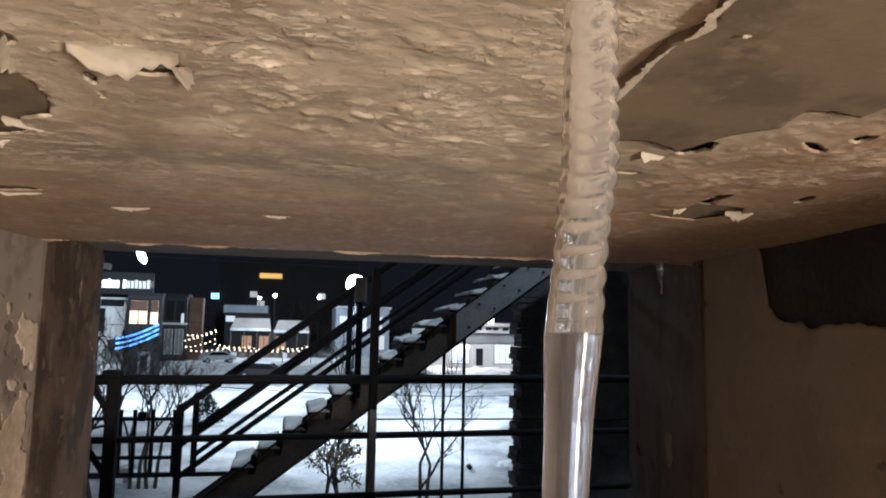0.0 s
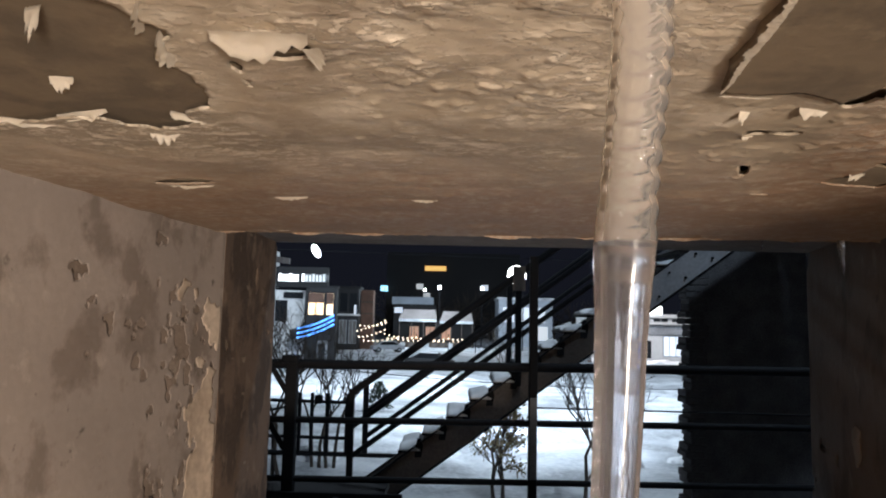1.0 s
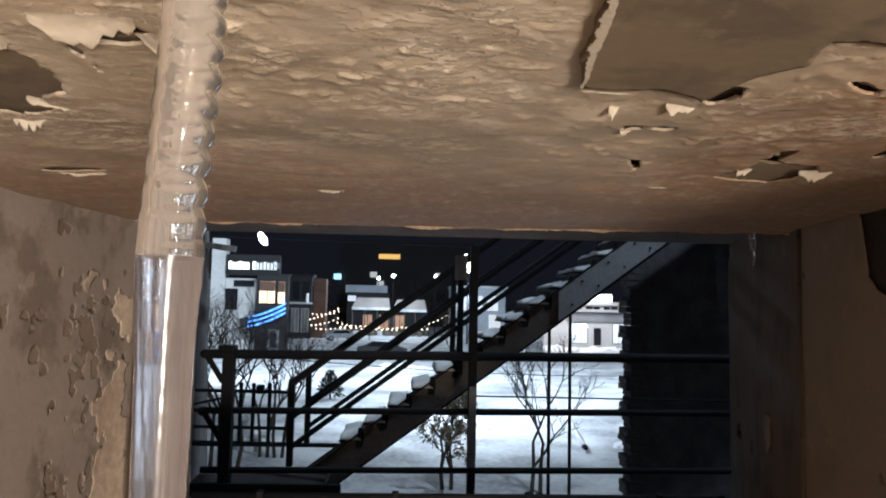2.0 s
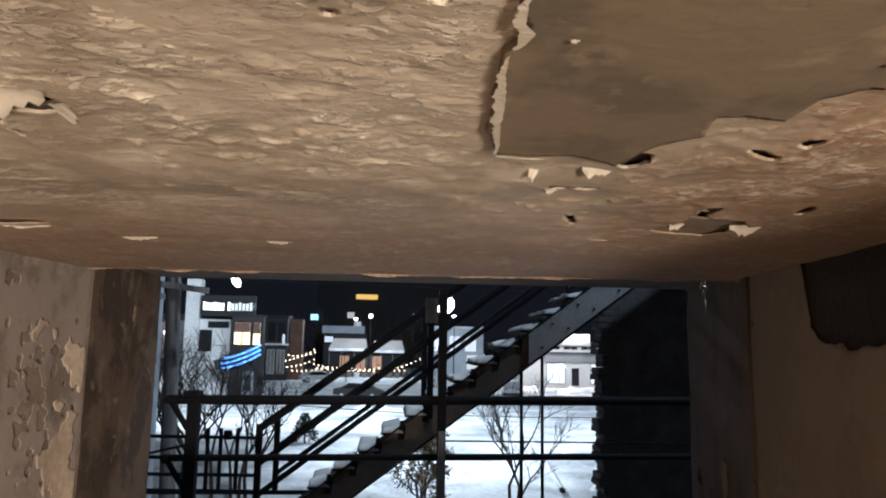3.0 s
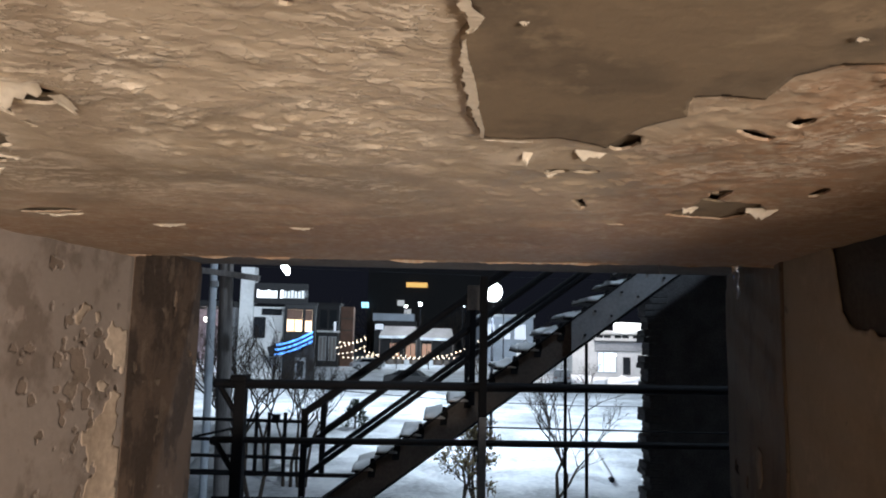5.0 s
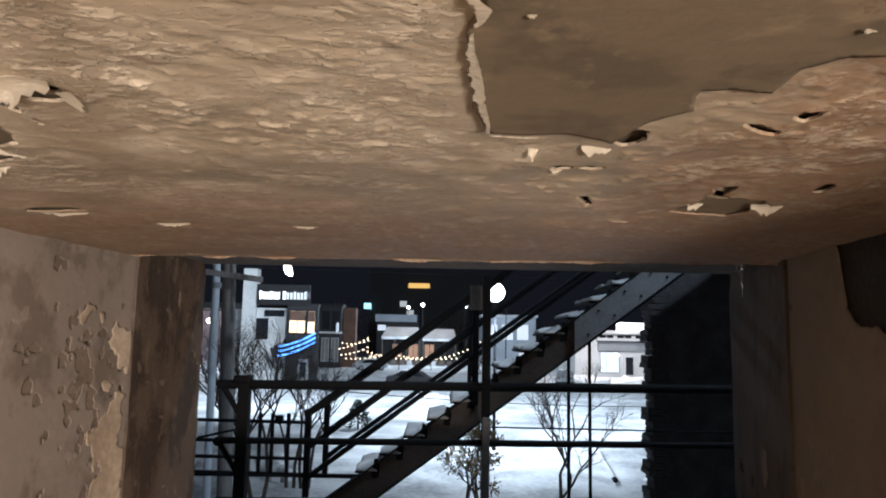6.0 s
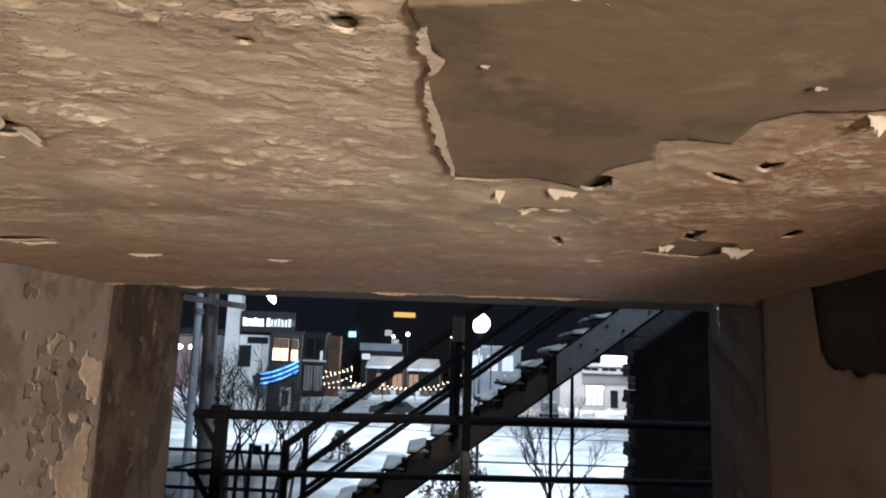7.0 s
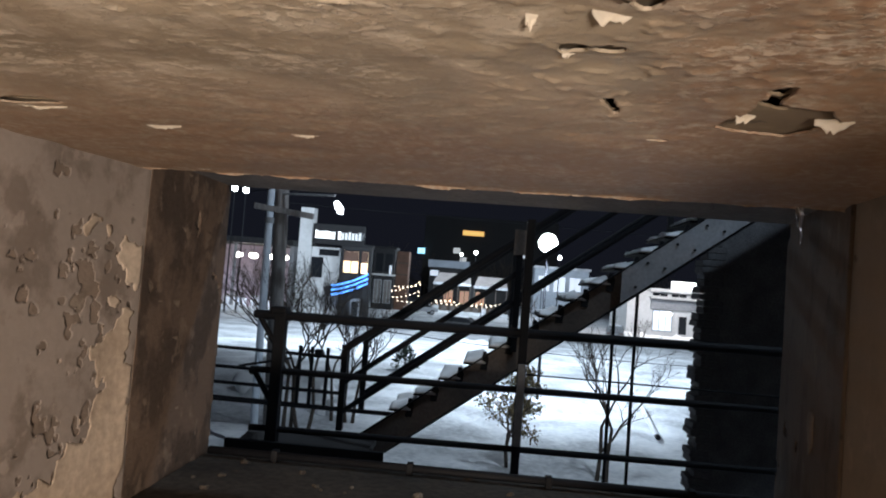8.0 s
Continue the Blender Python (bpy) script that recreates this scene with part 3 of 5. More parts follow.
torn_strip([(-0.088, 0.490, 0.006), (-0.084, 0.53, 0.012), (-0.072, 0.548, 0.013), (-0.080, 0.575, 0.007), (-0.088, 0.583, 0.004)], 1)
torn_strip([(-0.086, 0.590, 0.003), (-0.083, 0.63, 0.008), (-0.074, 0.68, 0.012), (-0.064, 0.765, 0.014), (-0.066, 0.782, 0.006)], 2)
torn_strip([(-0.064, 0.778, 0.010), (-0.058, 0.82, 0.008), (-0.052, 0.86, 0.006), (-0.050, 0.90, 0.005)], 3)
torn_strip([(-0.048, 0.905, 0.004), (0.0, 0.911, 0.004), (0.02, 0.909, 0.003)], 4)



def edge_lip():
    """The pale broken lip of paint along the ceiling's edge over the window."""
    rnd = random.Random(31)
    bm = bmesh.new()
    rows = []
    xs = np.arange(-1.22, 1.06, 0.007)
    drops = -0.002 + 0.011 * np.clip(fbm(xs, xs * 0, 0.10, 170, 3) - 0.32, 0, 1) * 2 + 0.004 * vnoise(xs / 0.012, xs * 0, 175)
    ys = ceiling_y(xs, np.ones_like(xs))
    for x, y, d in zip(xs, ys, drops):
        rows.append([bm.verts.new((x, y - 0.006, CEIL - 0.001)), bm.verts.new((x, y - 0.003 + rnd.uniform(-1, 1) * 0.001, CEIL - 0.004 - d)), bm.verts.new((x, y + 0.004, CEIL + 0.006))])
    for a, b in zip(rows, rows[1:]):
        for i in range(2):
            bm.faces.new((a[i], b[i], b[i + 1], a[i + 1]))
    return part("edge_lip", bm, PAINT, ceiling, "broken lip of old paint")


edge_lip()

# west wall: a grey plaster skin broken away over brown render and pale undercoat
wu, wv = np.meshgrid(np.arange(0.4, 2.46, 0.006), np.arange(0.95, CEIL + 0.02, 0.006), indexing="ij")
BAND_WEST = [(1.60, 2.06), (1.80, 2.02), (1.95, 2.08), (2.14, 2.12), (2.30, 2.06), (2.40, 1.99), (2.42, 1.5), (2.42, 0.8), (1.7, 0.8), (1.98, 1.30), (2.12, 1.6), (1.98, 1.85)]
band = inside_distance(wu, wv, BAND_WEST)
wgap = np.maximum(band * 0.5 + (fbm(wu, wv, 0.07, 71, 5) - 0.48) * 0.30 + 0.03, (fbm(wu, wv * 0.85, 0.038, 74, 5) - 0.395) * 0.16)
for hu, hz, hr in ((2.02, 2.235, 0.030), (2.06, 2.22, 0.022), (2.08, 1.93, 0.020), (2.20, 1.95, 0.016), (2.29, 1.95, 0.018), (1.92, 1.86, 0.020), (2.14, 1.84, 0.018),
                   (1.70, 2.02, 0.02), (1.76, 1.99, 0.018), (2.02, 1.72, 0.016), (2.33, 1.72, 0.020), (2.18, 2.10, 0.020)):
    wgap = np.minimum(wgap, np.hypot(wu - hu, (wv - hz) * 0.8) - hr * 0.8 + (fbm(wu, wv, 0.024, 77, 4) - 0.45) * 0.06)
wdir = Vector((0.12, 1.1, 0)).normalized()


def west_coat(u, v, sink):
    s = u - 2.46 + 0.01
    proud = 0.0034 + 0.0135 * np.clip((u - 2.28) / 0.15, 0, 1) ** 2 + (fbm(u, v, 0.3, 80, 3) - 0.45) * 0.005 + (fbm(u, v, 0.03, 83, 2) - 0.37) * 0.0015 - sink
    x = -1.24 + wdir.x * s + wdir.y * proud
    y = 2.60 + wdir.y * s - wdir.x * proud
    return np.stack([x, y, v], -1)


skin("plaster_coat", wu, wv, west_coat, wgap, 0.0014, WALL_PLASTER, wall_west, "grey plaster skin, broken away near the window")
ru, rv = np.meshgrid(np.arange(1.5, 2.45, 0.007), np.arange(0.85, 2.2, 0.007), indexing="ij")
STREAK = [(2.335, 1.97), (2.42, 1.975), (2.435, 1.86), (2.40, 1.72), (2.425, 1.6), (2.435, 1.4), (2.43, 0.9), (1.5, 0.9), (1.86, 1.18), (2.10, 1.30), (2.20, 1.42), (2.31, 1.50),
          (2.33, 1.62), (2.31, 1.70), (2.345, 1.78), (2.36, 1.87)]
rgap = -inside_distance(ru, rv, STREAK) * 0.9 + (fbm(ru, rv * 0.8, 0.07, 87, 5) - 0.475) * 0.26 + 0.012
rgap = np.maximum(rgap, 0.010 - np.abs(np.hypot(ru - 2.22, rv - 2.045) - 0.055) - np.clip(2.05 - rv, 0, 1) - (fbm(ru, rv, 0.03, 89, 3) - 0.40) * 0.05)


def pale_coat(u, v, sink):
    s = u - 2.46 + 0.01
    proud = 0.0052 + 0.0135 * np.clip((u - 2.28) / 0.15, 0, 1) ** 2 + (fbm(u, v, 0.3, 80, 3) - 0.45) * 0.005 + (fbm(u, v, 0.04, 88, 3) - 0.4) * 0.002 - sink
    return np.stack([-1.24 + wdir.x * s + wdir.y * proud, 2.60 + wdir.y * s - wdir.x * proud, v], -1)


skin("undercoat", ru, rv, pale_coat, rgap, 0.0016, UNDERCOAT, wall_west, "pale cream undercoat left in streaks")

# east wall: shade-toned brown plaster over a near-black wall, broken away high up
eu, ev = np.meshgrid(np.arange(-1.056, 1.592, 0.012), np.arange(0.9, CEIL + 0.02, 0.012), indexing="ij")
egap = inside_distance(eu, ev, [(0.2, 2.5), (1.20, 2.5), (1.20, 2.27), (1.17, 2.12), (1.08, 2.07), (0.8, 2.06), (0.2, 2.03)]) + (fbm(eu, ev, 0.08, 95, 3) - 0.44) * 0.05


def east_coat(u, v, sink):
    proud = 0.010 + (fbm(u, v, 0.25, 97, 3) - 0.45) * 0.008 - sink
    return np.stack([0.85 + 0.1194 * u - 0.9928 * proud, 0.75 + 0.9928 * u + 0.1194 * proud, v], -1)


skin("plaster_coat", eu, ev, east_coat, egap, 0.003, EAST_PLASTER_SHADED, wall_east, "brown plaster skin, darkened for shade, with a broken hole")

# ---- things at the window ----


def icicle(top, length, r0, r1, lean, ripple, kink, seed, label, sides=20):
    """A rippled shaft of clear ice that ends in a smooth, cloudy tip below the kink."""
    rnd = random.Random(seed)
    n = max(28, int(length / 0.0011))
    knots = [rnd.uniform(-1, 1) for _ in range(n + 3)]
    base = Vector(top)
    owner = empty("icicle", pose(*base), label, "icicle", "icicles under the ceiling")
    turn = int(n * kink)
    for name, first, last, mat in (("shaft", 0, turn, ICE), ("tip", turn, n, ICE_CLOUDY)):
        bm = bmesh.new()
        rings = []
        for k in range(first, last + 1):
            f = k / n
            z = -f * length
            r = r0 + (r1 - r0) * f
            calm = 1 if f < kink - 0.04 else max(0.12, 1 - (f - kink + 0.04) / 0.05)
            wobble = z + 0.0014 * math.sin(z / 0.023 + seed)
            beads = ripple * calm * (2 * abs(math.sin(math.pi * wobble / 0.0082)) - 1.2 + 0.35 * math.sin(z / 0.013))
            bulge = 0.06 * math.sin(f * 9.0 + seed) + 0.13 * math.exp(-((f - kink) / 0.035) ** 2)
            way = max(0, f - kink * 0.8) / (1 - kink * 0.8)
            wave = 0.10 * r0 * math.sin(f * 17 + 1)
            if k == n:
                r *= 0.15
            ring = []
            for i in range(sides):
                a = 2 * math.pi * i / sides
                rr = r * (1 + beads * (0.75 + 0.5 * math.sin(a + 0.9 + 0.4 * knots[k // 14])) + bulge + 0.05 * math.sin(2 * a + f * 7))
                ring.append(bm.verts.new((lean[0] * way + wave + rr * math.cos(a), lean[1] * way + rr * math.sin(a), z)))
            rings.append(ring)
        for a, b in zip(rings, rings[1:]):
            for i in range(sides):
                bm.faces.new((a[i], a[(i + 1) % sides], b[(i + 1) % sides], b[i]))
        if first == 0:
            bm.faces.new(rings[0])
        else:
            bm.faces.new(rings[-1][::-1])
        part(name, bm, mat, owner, "smooth cloudy ice" if first else "clear beaded ice", smooth=True)
    return owner


icicle((-0.322, 0.245, CEIL + 0.006), 0.46, 0.0095, 0.0072, (-0.012, 0.018), 0.085, 0.60, 3, "long rippled icicle hanging from the peeling ceiling", 36)
icicle((0.915, 2.425, CEIL + 0.01), 0.13, 0.013, 0.003, (0.006, 0.001), 0.05, 0.3, 5, "small clear icicle hanging from the ceiling edge", 12)
icicle((0.66, 2.45, CEIL + 0.01), 0.05, 0.005, 0.0015, (0.002, 0.001), 0.05, 0.3, 6, "tiny thin icicle hanging from the ceiling edge", 10)
icicle((1.08, 2.40, CEIL + 0.01), 0.04, 0.005, 0.0015, (0.002, 0.001), 0.05, 0.3, 7, "tiny thin icicle hanging from the ceiling edge", 10)

# window sill: a rough mortar bed with debris
sill = tagged(part("window_sill", box((-1.30, 2.60, 1.02), (1.32, 3.42, 1.135), 0.012), SILL_STONE), "dirty worn masonry window sill", "sill", kind="structure")


def rubble(at, size, seed):
    bm = bmesh.new()
    rnd = random.Random(seed)
    bmesh.ops.create_icosphere(bm, subdivisions=2, radius=1)
    for v in bm.verts:
        v.co = Vector((v.co.x * size, v.co.y * size * 0.8, max(-0.25, v.co.z * 0.55) * size)) * rnd.uniform(0.62, 1.25)
    bmesh.ops.transform(bm, matrix=pose(*at, 0, 0, rnd.uniform(0, 360)), verts=bm.verts)
    return tagged(part("rubble", bm, rnd.choice((MORTAR_DARK, BRICK, SILL_STONE, MORTAR))), "crumbled mortar lump lying on the window sill", "rubble", "rubble on the sill")


rs = random.Random(12)
for k in range(30):
    s = rs.uniform(0.008, 0.026)
    rubble((rs.uniform(-1.15, 1.15), rs.uniform(2.75, 3.36), 1.135 + s * 0.13), s, 300 + k)
conduit = empty("conduit", pose(0, 3.31, 1.135), "thin dark pipe clipped along the window sill", "pipe")
part("pipe", rod((-1.2, 0, 0.025), (1.2, 0, 0.030), 0.018), STEEL, conduit, smooth=True)
for x in (-0.9, -0.3, 0.3, 0.9):
    part("clip", box((x - 0.015, -0.024, 0), (x + 0.015, 0.024, 0.052), 0.006), STEEL, conduit)

# ---- the stair outside ----


def stair_low(x):
    return 1.29 + 0.74 * (x - 0.41)


NEAR, FAR = 7.0, 8.1
railing = empty("guard_railing", pose(0, 6.05, 0.6), "black painted steel guard railing along the landing", "railing")


def local(ob, bm):
    bmesh.ops.transform(bm, matrix=ob.matrix_world.inverted(), verts=bm.verts)
    return bm


bpy.context.view_layer.update()
for name, z, size in (("top_rail", 1.60, 0.078), ("middle_rail", 1.14, 0.055), ("bottom_rail", 0.66, 0.052)):
    part(name, local(railing, rod((-1.93, 6.05, z - 0.012), (3.4, 6.05, z + 0.03), size / 2, sides=14)), STEEL, railing)
for x, z0, z1, w in ((-1.735, 0.30, 1.63, 0.095), (0.285, 0.30, 2.54, 0.068)):
    part("post", local(railing, box((x - w / 2, 6.0, z0), (x + w / 2, 6.1, z1), 0.008)), STEEL, railing)
part("post_cap", local(railing, box((-1.82, 5.98, 1.60), (-1.68, 6.12, 1.665), 0.02)), STEEL, railing)
# Added grey facing: paints the lower post as if lit.
part("post_lit_face", local(railing, box((0.255, 5.985, 0.7), (0.315, 5.999, 1.36), 0.004)), STEEL_GREY, railing, "grey facing on the post, lit look in its colour")
for z in (1.60, 1.13):
    part("brace", local(railing, rod((-1.93, 6.05, z - 0.01), (-1.78, 6.05, z - 0.24), 0.024)), STEEL, railing)
    bm = bmesh.new()
    bmesh.ops.create_uvsphere(bm, u_segments=12, v_segments=8, radius=0.038, matrix=pose(-1.94, 6.05, z - 0.012))
    part("rail_end", local(railing, bm), STEEL, railing, smooth=True)
part("cable", local(railing, rod((0.3, 6.3, 1.245), (3.3, 6.3, 1.235), 0.008, sides=6)), STEEL, railing)

landing = empty("stair_landing", pose(-2.6, 7, 0.5), "dark steel stair landing dusted with snow", "landing")
bpy.context.view_layer.update()
part("deck", local(landing, box((-2.0, 6.0, 0.44), (-0.95, 6.72, 0.50))), ROOF_DARK, landing)
part("edge_beam", local(landing, box((-2.1, 5.96, 0.30), (-0.78, 6.0, 0.56), 0.006)), STEEL, landing)
part("rear_beam", local(landing, box((-5.2, 8.35, 0.385), (-0.95, 8.40, 0.43), 0.006)), STEEL, landing)
for x in (-1.9, -1.1):
    for y in (6.2, 6.6):
        part("leg", local(landing, box((x - 0.06, y - 0.06, STREET - 0.02), (x + 0.06, y + 0.06, 0.44), 0.006)), STEEL, landing)
part("slush", local(landing, rod((-1.9, 6.14, 0.50), (-1.9, 6.14, 0.60), 0.16, 0.06, 12)), ROCK, landing, "dark slush heap")

rear = empty("rear_railing", pose(-2.8, 8.2, 0.5), "black steel railing on the landing's far side", "railing")
bpy.context.view_layer.update()
for z in (1.02, 0.80, 0.62, 0.45):
    part("rail", local(rear, rod((-5.1, 8.2, z + 0.03), (-1.55, 8.2, z), 0.020, sides=8)), STEEL, rear)
for x in (-5.0, -3.4, -2.12, -1.98, -1.80, -1.58):
    part("baluster", local(rear, rod((x, 8.2, 0.45), (x, 8.2, 1.12), 0.022, sides=8)), STEEL, rear)
part("latch", local(rear, box((-1.95, 8.16, 1.0), (-1.86, 8.24, 1.10), 0.02)), STEEL, rear)
part("handle", local(rear, rod((-2.75, 8.0, 0.86), (-2.2, 8.12, 0.98), 0.014, sides=8)), STEEL, rear)

stair = empty("steel_staircase", pose(-1.3, 7.5, 0.5), "dark steel outdoor staircase with snowy treads", "staircase")
bpy.context.view_layer.update()


def sloped(x0, x1, y, drop, rise, thick):
    """A plate in a plane of constant y between two sloping edges."""
    bm = bmesh.new()
    vs = []
    for d in (0, thick):
        for x, h in ((x0, drop), (x1, drop), (x1, rise), (x0, rise)):
            vs.append(bm.verts.new((x, y + d, stair_low(x) + h)))
    for f in ((0, 1, 2, 3), (4, 5, 6, 7), (0, 1, 5, 4), (1, 2, 6, 5), (2, 3, 7, 6), (3, 0, 4, 7)):
        bm.faces.new([vs[i] for i in f])
    return local(stair, bm)


TOPX = 4.6
for name, y in (("near_stringer", NEAR), ("far_stringer", FAR)):
    tall = 0.33 if y == NEAR else 0.22
    st = part(name, sloped(-1.38, TOPX, y, 0, tall, 0.012), STEEL_BROWN, stair)
    part("flange", sloped(-1.38, TOPX, y - 0.05 if y == NEAR else y, tall - 0.01, tall + 0.005, 0.07), STEEL, stair)
    part("flange", sloped(-1.38, TOPX, y - 0.05 if y == NEAR else y, -0.008, 0.01, 0.07), STEEL, stair)
plate = part("splice_plate", sloped(1.20, TOPX, NEAR - 0.062, 0.025, 0.315, 0.010), STEEL_PALE, stair, "pale grey bolted steel plate")
for x in np.arange(1.33, TOPX, 0.26):
    for h in (0.09, 0.25):
        part("bolt", local(stair, rod((x + 0.1 * (h > 0.1), NEAR - 0.075, stair_low(x + 0.1 * (h > 0.1)) + h), (x + 0.1 * (h > 0.1), NEAR - 0.058, stair_low(x + 0.1 * (h > 0.1)) + h), 0.013, sides=6)), STEEL, plate)


def snow_pad(x0, x1, y0, y1, z, seed):
    """A lumpy pad of snow with rounded, uneven sides."""
    bm = bmesh.new()
    nx, ny = 7, 12
    grid = []
    for i in range(nx + 1):
        row = []
        for j in range(ny + 1):
            fx, fy = i / nx, j / ny
            p = Vector((x0 + (x1 - x0) * fx, y0 + (y1 - y0) * fy, 0))
            side = min(1, 9 * (1 - fx) + 0.35) * min(1, 14 * fy * (1 - fy) + 0.30)
            h = (0.026 + 0.055 * fx + 0.040 * noise.noise(p * 6 + Vector((0, 0, seed * 3.1)))) * side
            row.append(bm.verts.new((p.x, p.y + 0.012 * noise.noise(p * 11), z + max(0.012, h))))
        grid.append(row)
    for i in range(nx):
        for j in range(ny):
            bm.faces.new((grid[i][j], grid[i + 1][j], grid[i + 1][j + 1], grid[i][j + 1]))
    rim = [g[0] for g in grid] + grid[-1][1:] + [g[-1] for g in grid[-2::-1]] + grid[0][-2:0:-1]
    low = [bm.verts.new((v.co.x, v.co.y, z)) for v in rim]
    for k in range(len(rim)):
        q = (k + 1) % len(rim)
        bm.faces.new((rim[k], low[k], low[q], rim[q]))
    bm.faces.new(low)
    bmesh.ops.recalc_face_normals(bm, faces=bm.faces)
    return bm


def gusset(x, z):
    """A tapered steel bracket that carries the end of a tread."""
    bm = bmesh.new()
    outline = ((x - 0.045, z - 0.06), (x + 0.02, z - 0.06), (x + 0.035, z + 0.05), (x + 0.01, z + 0.115), (x - 0.022, z + 0.115), (x - 0.035, z + 0.03))
    a = [bm.verts.new((px, NEAR - 0.008, pz)) for px, pz in outline]
    b = [bm.verts.new((px, NEAR + 0.018, pz)) for px, pz in outline]
    bm.faces.new(a)
    bm.faces.new(b[::-1])
    for k in range(6):
        q = (k + 1) % 6
        bm.faces.new((a[k], b[k], b[q], a[q]))
    return bm


RUN, n_treads = 0.226, 24
for i in range(n_treads):
    x = -0.92 + RUN * i
    z = stair_low(x + RUN / 2) + 0.335
    tr = part("tread", local(stair, box((x + 0.02, NEAR + 0.01, z - 0.022), (x + RUN + 0.02, FAR - 0.25, z), 0.004)), STEEL, stair)
    part("snow", local(stair, snow_pad(x + 0.03, x + RUN + 0.005, NEAR - 0.01, FAR - 0.28, z, i)), SNOW_CLEAN, tr, "lumpy snow on the tread", smooth=True)
    part("bracket", local(stair, gusset(x + RUN, z)), STEEL, tr)
for y in (NEAR - 0.02, FAR + 0.03):
    for name, h, r in (("handrail", 0.95, 0.036), ("middle_rail", 0.62, 0.026), ("lower_rail", 0.34, 0.026)):
        part(name, local(stair, rod((-1.36, y, stair_low(-1.36) + 0.33 + h), (TOPX, y, stair_low(TOPX) + 0.33 + h), r, sides=12)), STEEL, stair)
    for x, top in ((-1.36, 0.99), (0.24, 0.97), (1.9, 0.97), (3.5, 0.97)):
        part("rail_post", local(stair, box((x - 0.03, y - 0.03, max(0.48, stair_low(x) + 0.2)), (x + 0.03, y + 0.03, stair_low(x) + 0.33 + top), 0.005)), STEEL, stair)
part("name_plate", local(stair, box((0.18, NEAR - 0.06, 2.28), (0.30, NEAR - 0.05, 2.52), 0.003)), STEEL_BROWN, stair, "small grey plate on the rail")
for x in (1.42, 1.67):
    part("hanger", local(stair, rod((x, 8.5, STREET - 0.02), (x, 8.5, stair_low(x) + 0.2), 0.020, sides=8)), STEEL, stair)
part("top_support", local(stair, box((TOPX - 0.1, NEAR, STREET - 0.02), (TOPX + 0.1, FAR, stair_low(TOPX) + 0.34))), STEEL, stair)

# neighbouring wing with a toothed brick end
wing = tagged(part("wing_wall", box((2.66, 9.0, STREET - 0.05), (12.0, 9.34, 8.5)), BRICK_DARK), "black sooty brick wing of the old building", "wall", kind="structure")

# ---- ground ----


def ground_sheet():
    xs = np.concatenate([-np.geomspace(700, 24, 20), np.linspace(-22, 32, 280), np.geomspace(34, 700, 20)])
    ys = np.concatenate([np.linspace(3.3, 60, 300), np.geomspace(61, 1500, 40)])
    x, y = np.meshgrid(xs, ys, indexing="ij")
    z = STREET + (fbm(x, y, 3.0, 130, 4) - 0.45) * 0.10 + (fbm(x, y, 0.7, 134, 3) - 0.43) * 0.075
    for a, b, w in ((0.22, 4.5, 0.22), (0.22, 6.3, 0.22), (-0.10, 12, 0.25), (-0.10, 13.9, 0.25), (0.55, -3.0, 0.22), (0.55, -1.2, 0.22), (-0.35, 1.0, 0.22), (-0.35, 2.8, 0.22)):
        z = z - 0.08 * np.exp(-(((x - b - a * (y - 20) - 0.6 * np.sin(y / 9)) / w) ** 2))
    for c, w in ((31, 0.3), (33, 0.3), (44, 0.4), (46.4, 0.4)):
        z = z - 0.08 * np.exp(-(((y - c - 0.08 * x - 0.5 * np.sin(x / 7)) / w) ** 2))
    idx = np.arange(x.size).reshape(x.shape)
    q = np.stack([idx[:-1, :-1], idx[1:, :-1], idx[1:, 1:], idx[:-1, 1:]], -1).reshape(-1, 4)
    mesh = bpy.data.meshes.new("ground")
    mesh.from_pydata(np.stack([x, y, z], -1).reshape(-1, 3).tolist(), [], q.tolist())
    mesh.materials.append(SNOW)
    mesh.polygons.foreach_set("use_smooth", [True] * len(mesh.polygons))
    return tagged(new("ground", mesh), "trodden snow over a car park and street", "ground", kind="structure")


ground_sheet()

# ---- things out in the yard ----


def thing(name, x, y, z, label, category, group=""):
    ob = empty(name, pose(x, y, z), label, category, group)
    bpy.context.view_layer.update()
    return ob


def sub(owner, name, bm, mat, parent=None, label="", smooth=False):
    """A part of owner, given in world metres."""
    bmesh.ops.transform(bm, matrix=owner.matrix_world.inverted(), verts=bm.verts)
    return part(name, bm, mat, parent or owner, label, smooth)


